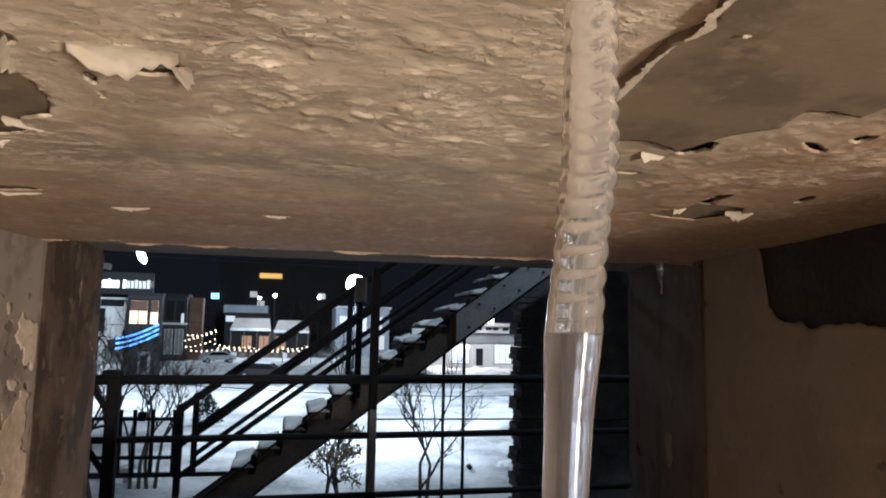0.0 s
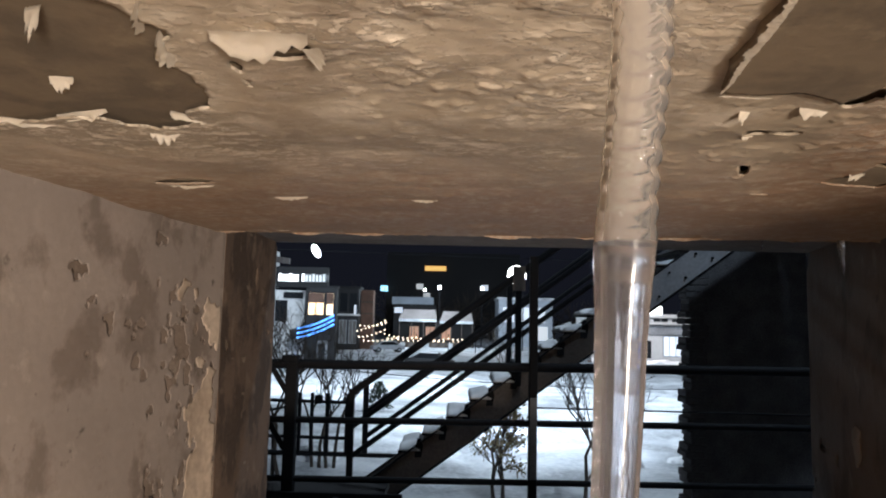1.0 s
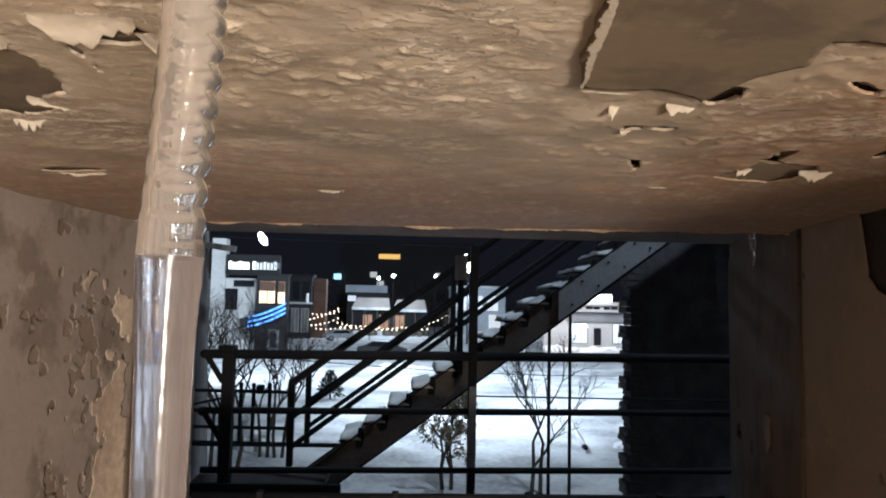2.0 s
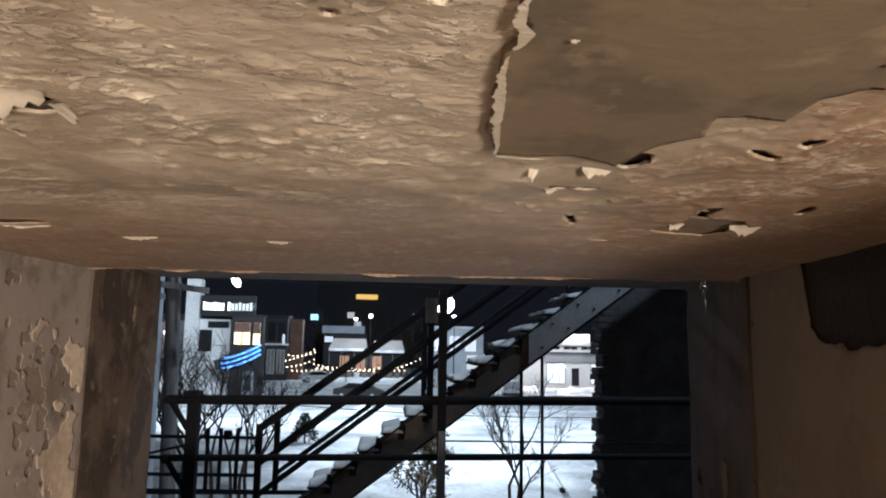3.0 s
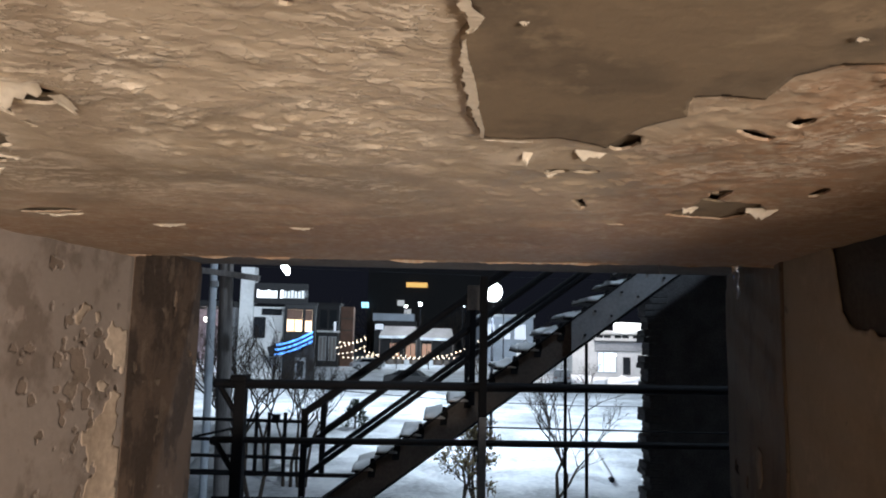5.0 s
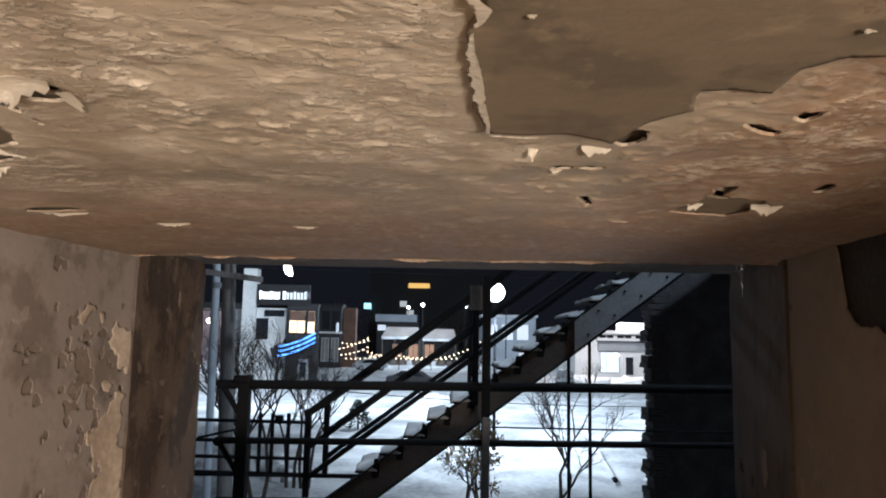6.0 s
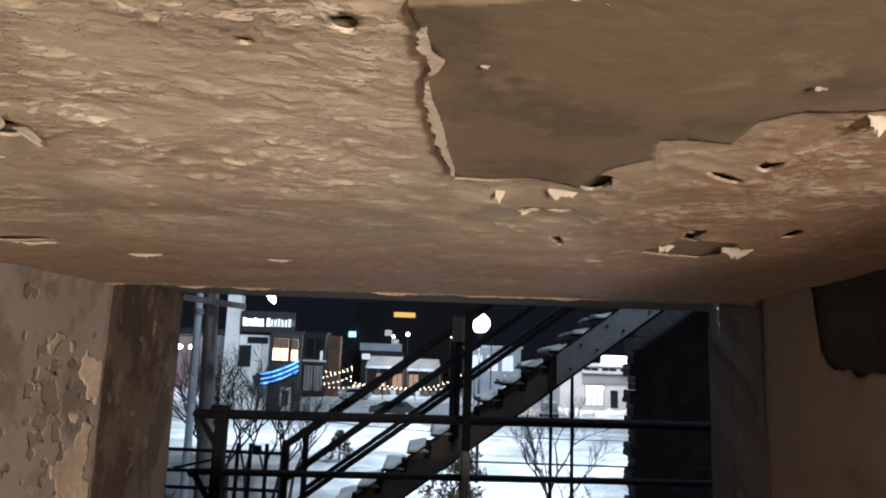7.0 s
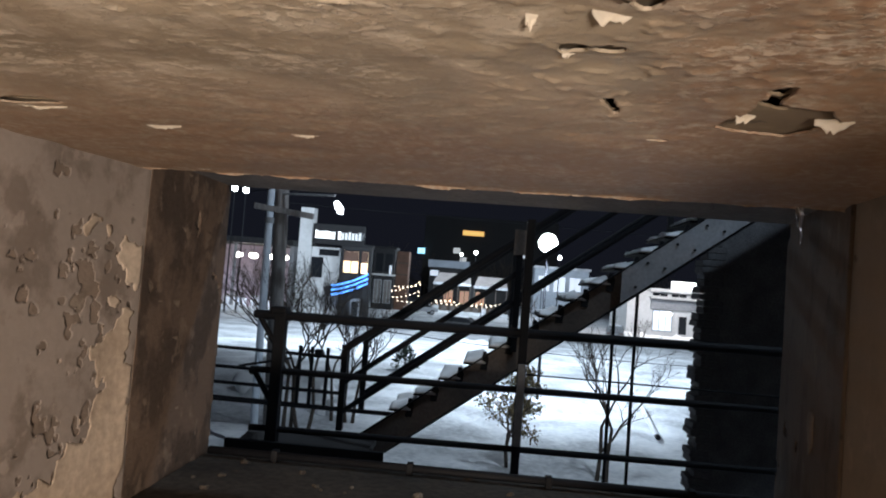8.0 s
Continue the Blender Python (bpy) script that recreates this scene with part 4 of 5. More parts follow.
def tree(name, x, y, height, spread, seed, label, stems=1, depth=5, leaves=0, crown_low=0.3):
    rnd = random.Random(seed)
    owner = thing(name, x, y, STREET, label, "tree")
    trunk, twigs, leaf = bmesh.new(), bmesh.new(), bmesh.new()
    tips = []

    def grow(p, d, length, r, level):
        q = p + d * length
        bend = Vector((rnd.uniform(-1, 1), rnd.uniform(-1, 1), rnd.uniform(-0.3, 0.8))) * 0.12
        mid = p + d * length * 0.5 + bend * length * 0.5
        bm, sides = (trunk, 7) if level < 2 else (twigs, 4)
        rod(p, mid, r, r * 0.85, sides, bm)
        rod(mid, q, r * 0.85, r * 0.68, sides, bm)
        if level >= depth - 1:
            tips.append((mid, q))
        if level >= depth:
            return
        for _ in range(2 if level < 1 else rnd.choice((2, 3, 3))):
            turn = Vector((rnd.uniform(-1, 1), rnd.uniform(-1, 1), rnd.uniform(-0.25, 0.7))) * spread
            grow(q if rnd.random() < 0.7 else mid, (d + turn).normalized(), length * rnd.uniform(0.58, 0.82), r * 0.62, level + 1)

    for k in range(stems):
        lean = Vector((rnd.uniform(-0.12, 0.12), rnd.uniform(-0.1, 0.1), 1)).normalized()
        grow(Vector((x + 0.22 * k - 0.11 * (stems - 1), y, STREET - 0.05)), lean, height * crown_low, 0.035 + 0.005 * height, 0)
    for _ in range(leaves):
        a, b = rnd.choice(tips)
        c = a.lerp(b, rnd.random()) + Vector((rnd.gauss(0, 0.07), rnd.gauss(0, 0.07), rnd.gauss(-0.03, 0.07)))
        s = rnd.uniform(0.025, 0.055)
        m = Matrix.Translation(c) @ Euler((rnd.uniform(0, 6), rnd.uniform(0, 6), rnd.uniform(0, 6))).to_matrix().to_4x4()
        vs = [leaf.verts.new(m @ Vector(v)) for v in ((-s, 0, 0), (0, -s * 0.5, s * 0.15), (s, 0, 0), (0, s * 0.5, s * 0.15))]
        leaf.faces.new(vs)
    sub(owner, "trunk", trunk, BARK)
    sub(owner, "crown", twigs, BARK)
    if leaves:
        sub(owner, "foliage", leaf, LEAF, label="withered brown leaves")
    else:
        leaf.free()
    return owner


tree("bare_tree", 3.0, 18.0, 4.4, 0.62, 5, "bare young tree with two dark stems standing in snow", 2, 6)
tree("leafy_tree", 0.80, 18.4, 4.0, 0.9, 9, "small tree with withered brown leaves standing in snow", 2, 6, 2600, 0.24)
tree("bare_shrub", -5.2, 19.5, 5.6, 0.70, 14, "bare many-twigged tree standing in snow", 5, 6)
tree("bare_shrub", -4.3, 22.0, 4.6, 0.70, 21, "bare slender tree with fine twigs standing in snow", 4, 6)
tree("bare_tree", 1.9, 33.0, 5.5, 0.6, 25, "bare thin tree standing in snow further off", 1, 6)

pole = thing("utility_pole", -4.8, 16.0, STREET, "weathered grey utility pole with a cross-arm", "pole")
sub(pole, "shaft", rod((-4.70, 16, STREET - 0.05), (-5.0, 16, 6.5), 0.17, 0.14, 16), WOOD_POLE)
sub(pole, "cross_arm", beam((-5.45, 15.8, 3.34), (-4.1, 15.8, 3.18), 0.14, 0.13), WOOD_POLE)
# Added arm and a glowing ellipsoid that stand in for a twisted white banner.
sub(pole, "banner_arm", rod((-4.9, 15.9, 3.66), (-3.5, 15.2, 3.62), 0.025), STEEL_GREY)
bm = bmesh.new()
bmesh.ops.create_uvsphere(bm, u_segments=14, v_segments=8, radius=1, matrix=pose(-3.38, 15.1, 3.36, 0, -30, 0) @ Matrix.Diagonal((0.075, 0.08, 0.16, 1)))
sub(pole, "banner_glow", bm, GLOBE, label="twisted white banner drawn as a glowing ellipsoid", smooth=True)
for z in (3.47,):
    sub(pole, "wire", rod((-4.9, 16, z), (40, 60, z + 3), 0.012, sides=5), STEEL)
for name, a, b in (("wire", (-4.8, 16, 0.95), (16, 30, -0.2)), ("wire", (-5.2, 16, 3.75), (-40, 70, 9.0))):
    last = None
    bm = bmesh.new()
    for i in range(17):
        f = i / 16
        c = Vector(a).lerp(Vector(b), f) - Vector((0, 0, 0.5 * 4 * f * (1 - f)))
        if last:
            rod(last, c, 0.012, sides=5, bm=bm)
        last = c
    sub(pole, name, bm, STEEL)
steel_pole = thing("steel_pole", -5.8, 18.0, STREET, "pale blue-grey steel pole beside the utility pole", "pole")
sub(steel_pole, "shaft", rod((-5.75, 18, STREET - 0.05), (-5.85, 18, 6.5), 0.10, 0.09, 14), PALE_BLUE)
sub(steel_pole, "collar", rod((-5.80, 18, 3.1), (-5.80, 18, 3.25), 0.12, sides=14), STEEL_GREY)

globe = thing("street_lamp", 2.2, 30, STREET, "street lamp with a glowing white globe", "street lamp")
sub(globe, "pole", rod((2.2, 30, STREET - 0.05), (2.2, 30, 3.46), 0.07, 0.05, 12), STEEL)
sub(globe, "collar", rod((2.2, 30, 3.45), (2.2, 30, 3.52), 0.10, 0.14, 12), STEEL)
bm = bmesh.new()
bmesh.ops.create_uvsphere(bm, u_segments=24, v_segments=14, radius=0.40, matrix=pose(2.2, 30, 3.86))
sub(globe, "globe", bm, GLOBE, label="glowing white globe", smooth=True)

bar = thing("fallen_pole", 5.9, 27, STREET, "snow-covered white pole lying in the car park", "pole")
sub(bar, "shaft", rod((6.06, 30.7, STREET + 0.75), (5.62, 23.6, STREET + 0.14), 0.09, 0.08, 10), SNOW_CLEAN)
sub(bar, "stump", rod((6.06, 30.7, STREET - 0.05), (6.06, 30.7, STREET + 0.70), 0.16, 0.12, 10), SNOW)
sub(bar, "foot", rod((5.625, 23.7, STREET + 0.12), (5.60, 23.4, STREET + 0.12), 0.085, sides=10), STEEL)


def heap(x, y, w, d, h, seed):
    bm = bmesh.new()
    bmesh.ops.create_icosphere(bm, subdivisions=4, radius=1, matrix=pose(x, y, STREET - 0.08) @ Matrix.Diagonal((w, d, h, 1)))
    for v in bm.verts:
        k = 1 + 0.5 * noise.noise(v.co * 1.3 + Vector((seed, 0, 0))) + 0.2 * noise.noise(v.co * 4)
        v.co = Vector((x + (v.co.x - x) * k, y + (v.co.y - y) * k, STREET - 0.08 + (v.co.z - STREET + 0.08) * k))
    return tagged(part("snow_bank", bm, SNOW_CLEAN, smooth=True), "heap of ploughed snow in the car park", "snow bank", "ploughed snow heaps")


for k, spec in enumerate(((-6.3, 24.5, 1.6, 1.0, 0.9), (-7.6, 26, 1.6, 1.0, 1.1), (-4.9, 23.5, 0.9, 0.7, 0.5), (3.8, 14.6, 0.8, 0.5, 0.35), (1.2, 14.5, 1.0, 0.5, 0.3), (7.5, 24, 1.0, 0.6, 0.35),
                          (9.0, 33, 1.6, 0.8, 0.5), (15, 74, 3.5, 1.2, 0.8), (20, 76, 4.0, 1.2, 0.7), (-1, 52, 2.0, 0.8, 0.5))):
    heap(*spec, seed=k * 3.1)

bush = thing("evergreen_shrub", -4.0, 35.2, STREET, "small dark evergreen shrub dusted with snow", "shrub")
rnd = random.Random(33)
bm, bs = bmesh.new(), bmesh.new()
for _ in range(700):
    a, h = rnd.uniform(0, 6.283), rnd.random() ** 0.8
    r = 0.62 * math.sqrt(max(0.05, 1 - h)) * rnd.uniform(0.5, 1.08)
    c = Vector((-4.0 + r * math.cos(a), 35.2 + r * math.sin(a), STREET + 0.15 + h * 1.15))
    out = (c - Vector((-4.0, 35.2, STREET + 0.3))).normalized()
    rod(c, c + out * rnd.uniform(0.10, 0.2), 0.03, 0.004, 4, bm if rnd.random() < 0.93 else bs)
sub(bush, "foliage", bm, NEEDLES)
tagged(sub(bush, "snow", bs, SNOW_CLEAN, label="snow on the twigs"), kind="stuff")
sub(bush, "stem", rod((-4.0, 35.2, STREET - 0.05), (-4.0, 35.2, STREET + 0.8), 0.06, 0.03, 8), BARK)


def car(x, y, yaw, paint, label):
    ob = thing("parked_car", 0, 0, 0, label, "car", "parked cars")
    prof = [(-2.1, 0.35), (-2.15, 0.75), (-1.5, 0.92), (-0.85, 1.38), (0.75, 1.42), (1.55, 0.98), (2.1, 0.90), (2.15, 0.4)]
    bm = bmesh.new()
    rows = []
    for s, k in ((-0.86, 0.94), (-0.80, 1.0), (0.80, 1.0), (0.86, 0.94)):
        rows.append([bm.verts.new((px * (0.98 if abs(s) > 0.8 else 1), s * (0.80 if pz > 1.2 else 1), pz * k)) for px, pz in prof])
    for a, b in zip(rows, rows[1:]):
        for i in range(len(prof)):
            j = (i + 1) % len(prof)
            bm.faces.new((a[i], a[j], b[j], b[i]))
    bm.faces.new(rows[0])
    bm.faces.new(rows[-1])
    body = sub(ob, "body", bm, paint)
    for s in (-1, 1):
        bm = bmesh.new()
        bm.faces.new([bm.verts.new((px, s * (0.865 - 0.12 * (pz > 1.1)), pz)) for px, pz in ((-1.3, 0.95), (-0.8, 1.31), (0.7, 1.34), (1.3, 0.97))])
        bmesh.ops.solidify(bm, geom=bm.faces[:], thickness=0.02)
        sub(ob, "side_window", bm, GLASS_DARK)
        for px in (-1.35, 1.35):
            wheel = sub(ob, "wheel", rod((px, s * 0.70, 0.32), (px, s * 0.88, 0.32), 0.32, sides=18), RUBBER)
            sub(ob, "rim", rod((px, s * 0.86, 0.32), (px, s * 0.895, 0.32), 0.19, sides=14), STEEL_PALE, wheel)
    sub(ob, "roof_snow", box((-0.8, -0.6, 1.38), (0.72, 0.6, 1.47), 0.03), SNOW_CLEAN, label="snow on the roof")
    for s in (-0.6, 0.6):
        sub(ob, "tail_lamp", box((-2.17, s - 0.14, 0.62), (-2.12, s + 0.14, 0.76), 0.01), BRICK_FAR)
    ob.matrix_world = pose(x, y, STREET, 0, 0, yaw)
    return ob


car(-2.6, 64.5, 170, DARK_WALL, "dark parked car with snow on its roof")
car(12.5, 72.0, 80, GREY_WALL, "grey parked car with snow on its roof")
car(-9.0, 92.0, 20, STEEL_PALE, "pale parked car with snow on its roof")

# ---- buildings ----


def window(owner, x0, x1, y, z0, z1, pane, bars=1, frame_mat=None):
    """A window facing the camera's side: frame, pane and upright glazing bars."""
    fm = frame_mat or STEEL
    w = 0.09
    fr = bmesh.new()
    for lo, hi in (((x0, y - 0.06, z0), (x0 + w, y + 0.05, z1)), ((x1 - w, y - 0.06, z0), (x1, y + 0.05, z1)),
                   ((x0 + w, y - 0.06, z0), (x1 - w, y + 0.05, z0 + w)), ((x0 + w, y - 0.06, z1 - w), (x1 - w, y + 0.05, z1))):
        box(lo, hi, bm=fr)
    f = sub(owner, "window", fr, fm)
    sub(owner, "pane", box((x0 + w, y - 0.02, z0 + w), (x1 - w, y + 0.0, z1 - w)), pane, f)
    for k in range(bars):
        c = x0 + (x1 - x0) * (k + 1) / (bars + 1)
        sub(owner, "glazing_bar", box((c - 0.04, y - 0.05, z0 + w), (c + 0.04, y - 0.022, z1 - w)), fm, f)
    return f


cinema = thing("cinema", -17, 70, STREET, "white rendered cinema front with a lit black sign panel", "building")
sub(cinema, "pylon", box((-18.95, 67.6, STREET - 0.1), (-17.65, 69, 8.0), 0.05), WHITE_WALL)
sub(cinema, "wall", box((-18.9, 68.1, STREET - 0.1), (-14.6, 69.5, 4.3), 0.05), WHITE_WALL)
sub(cinema, "roof", box((-19.0, 68.0, 4.3), (-14.5, 69.6, 4.5), 0.03), ROOF_DARK)
panel = sub(cinema, "sign_panel", box((-17.5, 67.3, 4.55), (-12.5, 67.8, 6.5), 0.05), ROOF_DARK)
for k in range(13):
    x = -17.25 + 0.33 * k + (0.25 if k > 5 else 0)
    sub(cinema, "sign_bar", box((x, 67.2, 5.1), (x + 0.23, 67.3, 5.75 if k % 3 else 5.85), 0.01), SIGN_WHITE if k < 7 else SIGN_DIM, panel)
bm = bmesh.new()
for k in range(4):
    beam((-12.75 + 0.38 * math.cos(k * 0.785), 67.22, 5.5 + 0.38 * math.sin(k * 0.785)), (-12.75 - 0.38 * math.cos(k * 0.785), 67.22, 5.5 - 0.38 * math.sin(k * 0.785)), 0.04, 0.05, bm, 0)
sub(cinema, "star", bm, STEEL_PALE, panel)
window(cinema, -18.0, -16.5, 68.05, 1.3, 3.3, GLASS_DARK, 0)
window(cinema, -16.9, -15.0, 68.05, 3.5, 4.1, GLASS_DARK, 2)
for k, (x, z, w, h) in enumerate(((-16.2, 1.9, 1.4, 0.9), (-15.9, 0.8, 1.8, 0.5), (-18.6, -0.6, 1.5, 1.2), (-16.4, -0.9, 1.1, 1.3), (-15.0, -0.2, 0.8, 1.9))):
    sub(cinema, "wall_block", box((x, 67.9, z), (x + w, 68.15, z + h), 0.03), WHITE_WALL)

store = thing("lit_store", -26, 74, STREET, "glass-fronted store with bright pendant lamps inside", "building")
sub(store, "rear_wall", box((-36, 77.6, STREET - 0.1), (-20.2, 78, 4.6)), LILAC_WALL)
sub(store, "roof", box((-36.5, 69.5, 4.2), (-20.0, 78.2, 4.8), 0.05), ROOF_DARK)
sub(store, "floor_slab", box((-36, 70, STREET - 0.1), (-20.2, 77.6, STREET + 0.06)), LILAC_WALL)
sub(store, "side_wall", box((-20.4, 70, STREET - 0.1), (-20.0, 78, 4.2)), GREY_WALL)
for x in (-33, -29.5, -26, -22.6):
    sub(store, "column", box((x - 0.12, 69.9, STREET - 0.1), (x + 0.12, 70.2, 4.2), 0.02), STEEL_GREY)
for k, x in enumerate((-33.5, -31, -28.5, -26.2, -24.6, -23.0, -21.4)):
    bm = bmesh.new()
    bmesh.ops.create_uvsphere(bm, u_segments=14, v_segments=8, radius=0.5, matrix=pose(x, 71.5, 3.0) @ Matrix.Diagonal((1, 1, 0.55, 1)))
    shade = sub(store, "pendant_lamp", bm, LAMP_WHITE, label="glowing round pendant lamp", smooth=True)
    sub(store, "cord", rod((x, 71.5, 3.25), (x, 71.5, 4.25), 0.03, sides=6), STEEL, shade)
rnd = random.Random(8)
for k in range(16):
    x, h = rnd.uniform(-34, -21), rnd.uniform(0.7, 1.5)
    sub(store, "display", box((x, 72.5, STREET), (x + rnd.uniform(0.5, 1.4), 73.4, STREET + h), 0.05), rnd.choice((GREY_WALL, LIT_COOL, WHITE_WALL, BRICK_FAR)))
sub(store, "ledge", box((-36, 69.2, STREET), (-20.2, 69.8, STREET + 0.5), 0.05), SNOW_CLEAN)

annex = thing("dark_restaurant", -13, 70, STREET, "dark clad restaurant with warm windows and blue neon", "building")
sub(annex, "wall", box((-14.4, 66.4, STREET - 0.1), (-11.5, 67.3, 4.5), 0.04), DARK_WALL)
sub(annex, "roof", box((-14.5, 66.3, 4.5), (-11.4, 67.4, 4.7), 0.03), ROOF_DARK)
window(annex, -14.2, -12.6, 66.38, 1.9, 4.1, LIT_WARM, 1)
window(annex, -12.5, -11.7, 66.38, 1.9, 4.1, LIT_WARM, 0)
sub(annex, "blind", box((-14.1, 66.28, 3.1), (-12.7, 66.32, 4.0)), BRICK_FAR)
sub(annex, "blind", box((-12.4, 66.28, 3.0), (-11.8, 66.32, 4.0)), BRICK_FAR)
sub(annex, "door", box((-13.2, 66.30, STREET - 0.05), (-12.2, 66.42, -0.4), 0.02), GREY_WALL)
sub(annex, "door_glass", box((-13.0, 66.26, STREET + 0.5), (-12.4, 66.30, -0.7)), GLASS_DARK)
for k in range(3):
    bm = bmesh.new()
    last = None
    for i in range(13):
        f = i / 12
        p = Vector((-14.9 + 3.3 * f, 65.5 + 0.5 * f, -0.15 + 0.42 * k + 0.55 * f + 0.75 * f * f))
        if last:
            rod(last, p, 0.085, sides=8, bm=bm)
        last = p
    sub(annex, "neon_tube", bm, SIGN_BLUE, label="glowing blue neon tube")
sub(annex, "awning", beam((-15.6, 66.0, 0.1), (-11.6, 66.4, 1.3), 0.6, 0.9), DARK_WALL)

corner = thing("corner_house", -14, 104, STREET, "dark two-storey corner house with pale shop windows", "building")
sub(corner, "wall", box((-16.3, 96, STREET - 0.1), (-13.4, 99, 5.6), 0.05), DARK_WALL)
sub(corner, "brick_wing", box((-13.4, 98, STREET - 0.1), (-11.7, 100, 5.5), 0.05), BRICK_FAR)
sub(corner, "cornice", box((-16.6, 95.7, 1.95), (-13.2, 96.1, 2.2), 0.03), WHITE_WALL)
sub(corner, "roof", box((-16.5, 95.8, 5.6), (-13.2, 99.2, 5.9), 0.03), ROOF_DARK)
# The flag emits its own light so that it shows pale.
sub(corner, "glowing_flag", box((-14.0, 95.6, 2.2), (-13.7, 95.7, 3.4), 0.02), LIT_COOL)
for x in (-16.0, -14.7):
    window(corner, x, x + 1.05, 95.98, 2.5, 5.0, GLASS_DARK, 0)
    window(corner, x, x + 1.05, 95.98, -1.8, 1.4, PANE_GREY, 1, STEEL_PALE)
for z in (-1.0, 0.6, 2.2, 3.8):
    sub(corner, "band", box((-13.38, 97.9, z), (-11.72, 98.02, z + 0.18)), BRICK)

lights = thing("string_lights", -8, 106, 0.4, "string of warm bulbs round a terrace", "string lights")
bulb_mesh = None


def bulb_row(p, q, n, sag):
    global bulb_mesh
    p, q = Vector(p), Vector(q)
    last = None
    cable = bmesh.new()
    for i in range(n):
        f = i / (n - 1)
        c = p.lerp(q, f) - Vector((0, 0, sag * 4 * f * (1 - f)))
        if last:
            rod(last, c, 0.03, sides=4, bm=cable)
        last = c
        if bulb_mesh is None:
            bm = bmesh.new()
            bmesh.ops.create_uvsphere(bm, u_segments=10, v_segments=6, radius=0.085)
            ob = part("bulb", bm, BULB, lights, smooth=True)
            bulb_mesh = ob.data
        else:
            ob = new("bulb", bulb_mesh)
            ob.parent = lights
        ob.location = c - Vector((-8, 106, 0.4))
    sub(lights, "cable", cable, STEEL)


bulb_row((-13.2, 94, 0.0), (-9.6, 94, 1.4), 8, 0.15)
bulb_row((-13.0, 94, -0.8), (-9.6, 94, 0.2), 7, 0.2)
bulb_row((-9.6, 94, -0.35), (-5.4, 94, -0.7), 8, 0.25)
bulb_row((-5.4, 94, -0.7), (-1.2, 94, -0.8), 8, 0.3)
bulb_row((-1.2, 94, -0.8), (2.4, 94, -0.3), 7, 0.3)
bulb_row((2.4, 94, -0.3), (6.5, 96, 2.2), 8, 0.3)
bulb_row((-13.0, 95, 0.7), (-9.6, 95, 1.1), 7, 0.25)
bulb_row((-12.6, 96, -1.3), (-8.2, 96, -0.9), 8, 0.2)
bulb_row((-9.4, 97, -1.0), (2.2, 97, -1.1), 18, 0.25)
for x in (-13.2, -9.6, -5.4, -1.2, 2.4, 6.5):
    sub(lights, "post", rod((x, 94.1, STREET - 0.05), (x, 94.1, 1.5 if x == -9.6 else (2.3 if x > 6 else -0.2)), 0.06, sides=6), STEEL)

pavilion = thing("terrace_pavilion", -4, 112, STREET, "low terrace pavilion with a snowy awning roof", "building")
sub(pavilion, "wall", box((-9.0, 111, STREET - 0.1), (2.6, 118, 1.4), 0.04), DARK_WALL)
for x0, x1, z in ((-9.0, -3.2, 1.55), (-2.7, 2.4, 1.35)):
    awn = bmesh.new()
    low = [awn.verts.new(p) for p in ((x0, 109.2, z), (x1, 109.2, z), (x1 - 0.3, 112.0, z + 1.5), (x0 + 0.5, 112.0, z + 1.5))]
    high = [awn.verts.new(v.co + Vector((0, 0, 0.12))) for v in low]
    awn.faces.new(low)
    awn.faces.new(high)
    for k in range(4):
        awn.faces.new((low[k], low[(k + 1) % 4], high[(k + 1) % 4], high[k]))
    bmesh.ops.recalc_face_normals(awn, faces=awn.faces)
    roof = sub(pavilion, "awning", awn, AWNING)
    sub(pavilion, "valance", box((x0, 109.12, z - 0.28), (x1, 109.2, z + 0.1), 0.02), SNOW, roof)
    for k in range(4):
        px = x0 + 0.1 + (x1 - x0 - 0.2) * k / 3
        sub(pavilion, "awning_post", rod((px, 109.4, STREET - 0.05), (px, 109.4, z), 0.07, sides=8), STEEL_BROWN)
for k in range(9):
    px = -8.6 + 1.2 * k
    sub(pavilion, "table", box((px, 107.4, STREET - 0.05), (px + 0.75, 108.1, STREET + 0.75), 0.04), STEEL_BROWN if k % 3 else SNOW)
for x in (-7.5, -5.0, -2.5):
    window(pavilion, x, x + 1.6, 110.98, -1.6, 0.6, WARM_DIM, 1)
sub(pavilion, "counter", box((-9.2, 108.6, STREET - 0.05), (0.8, 109.2, -1.6), 0.04), BRICK)

shop = thing("corner_shop", 22, 90, STREET, "grey shop with a glowing white sign and lit windows", "building")
sub(shop, "wall", box((16.2, 86.2, STREET - 0.1), (34, 98, 2.6), 0.04), WHITE_WALL)
sub(shop, "front_band", box((18.9, 85.8, 0.5), (34, 86.2, 1.75), 0.03), GREY_WALL)
sub(shop, "parapet", box((18.7, 85.5, 2.55), (34.2, 98, 2.95), 0.03), WHITE_WALL)
sub(shop, "canopy", box((18.7, 84.9, 1.75), (34.2, 86.3, 1.95), 0.02), WHITE_WALL)
sub(shop, "sign", box((21.0, 85.2, 2.95), (24.3, 85.5, 3.9), 0.06), SIGN_WHITE, label="glowing white sign board")
for x in (19.0, 21.2, 23.4, 25.6):
    window(shop, x, x + 1.9, 86.15, 1.97, 2.5, GLASS_DARK, 1, WHITE_WALL)
for x in (19.2, 24.6, 27.2):
    window(shop, x, x + 2.3, 86.15, STREET + 0.5, 0.4, LIT_COOL, 2, GREY_WALL)
door = sub(shop, "door", box((22.0, 86.0, STREET - 0.05), (23.4, 86.25, 0.1), 0.02), WHITE_WALL)
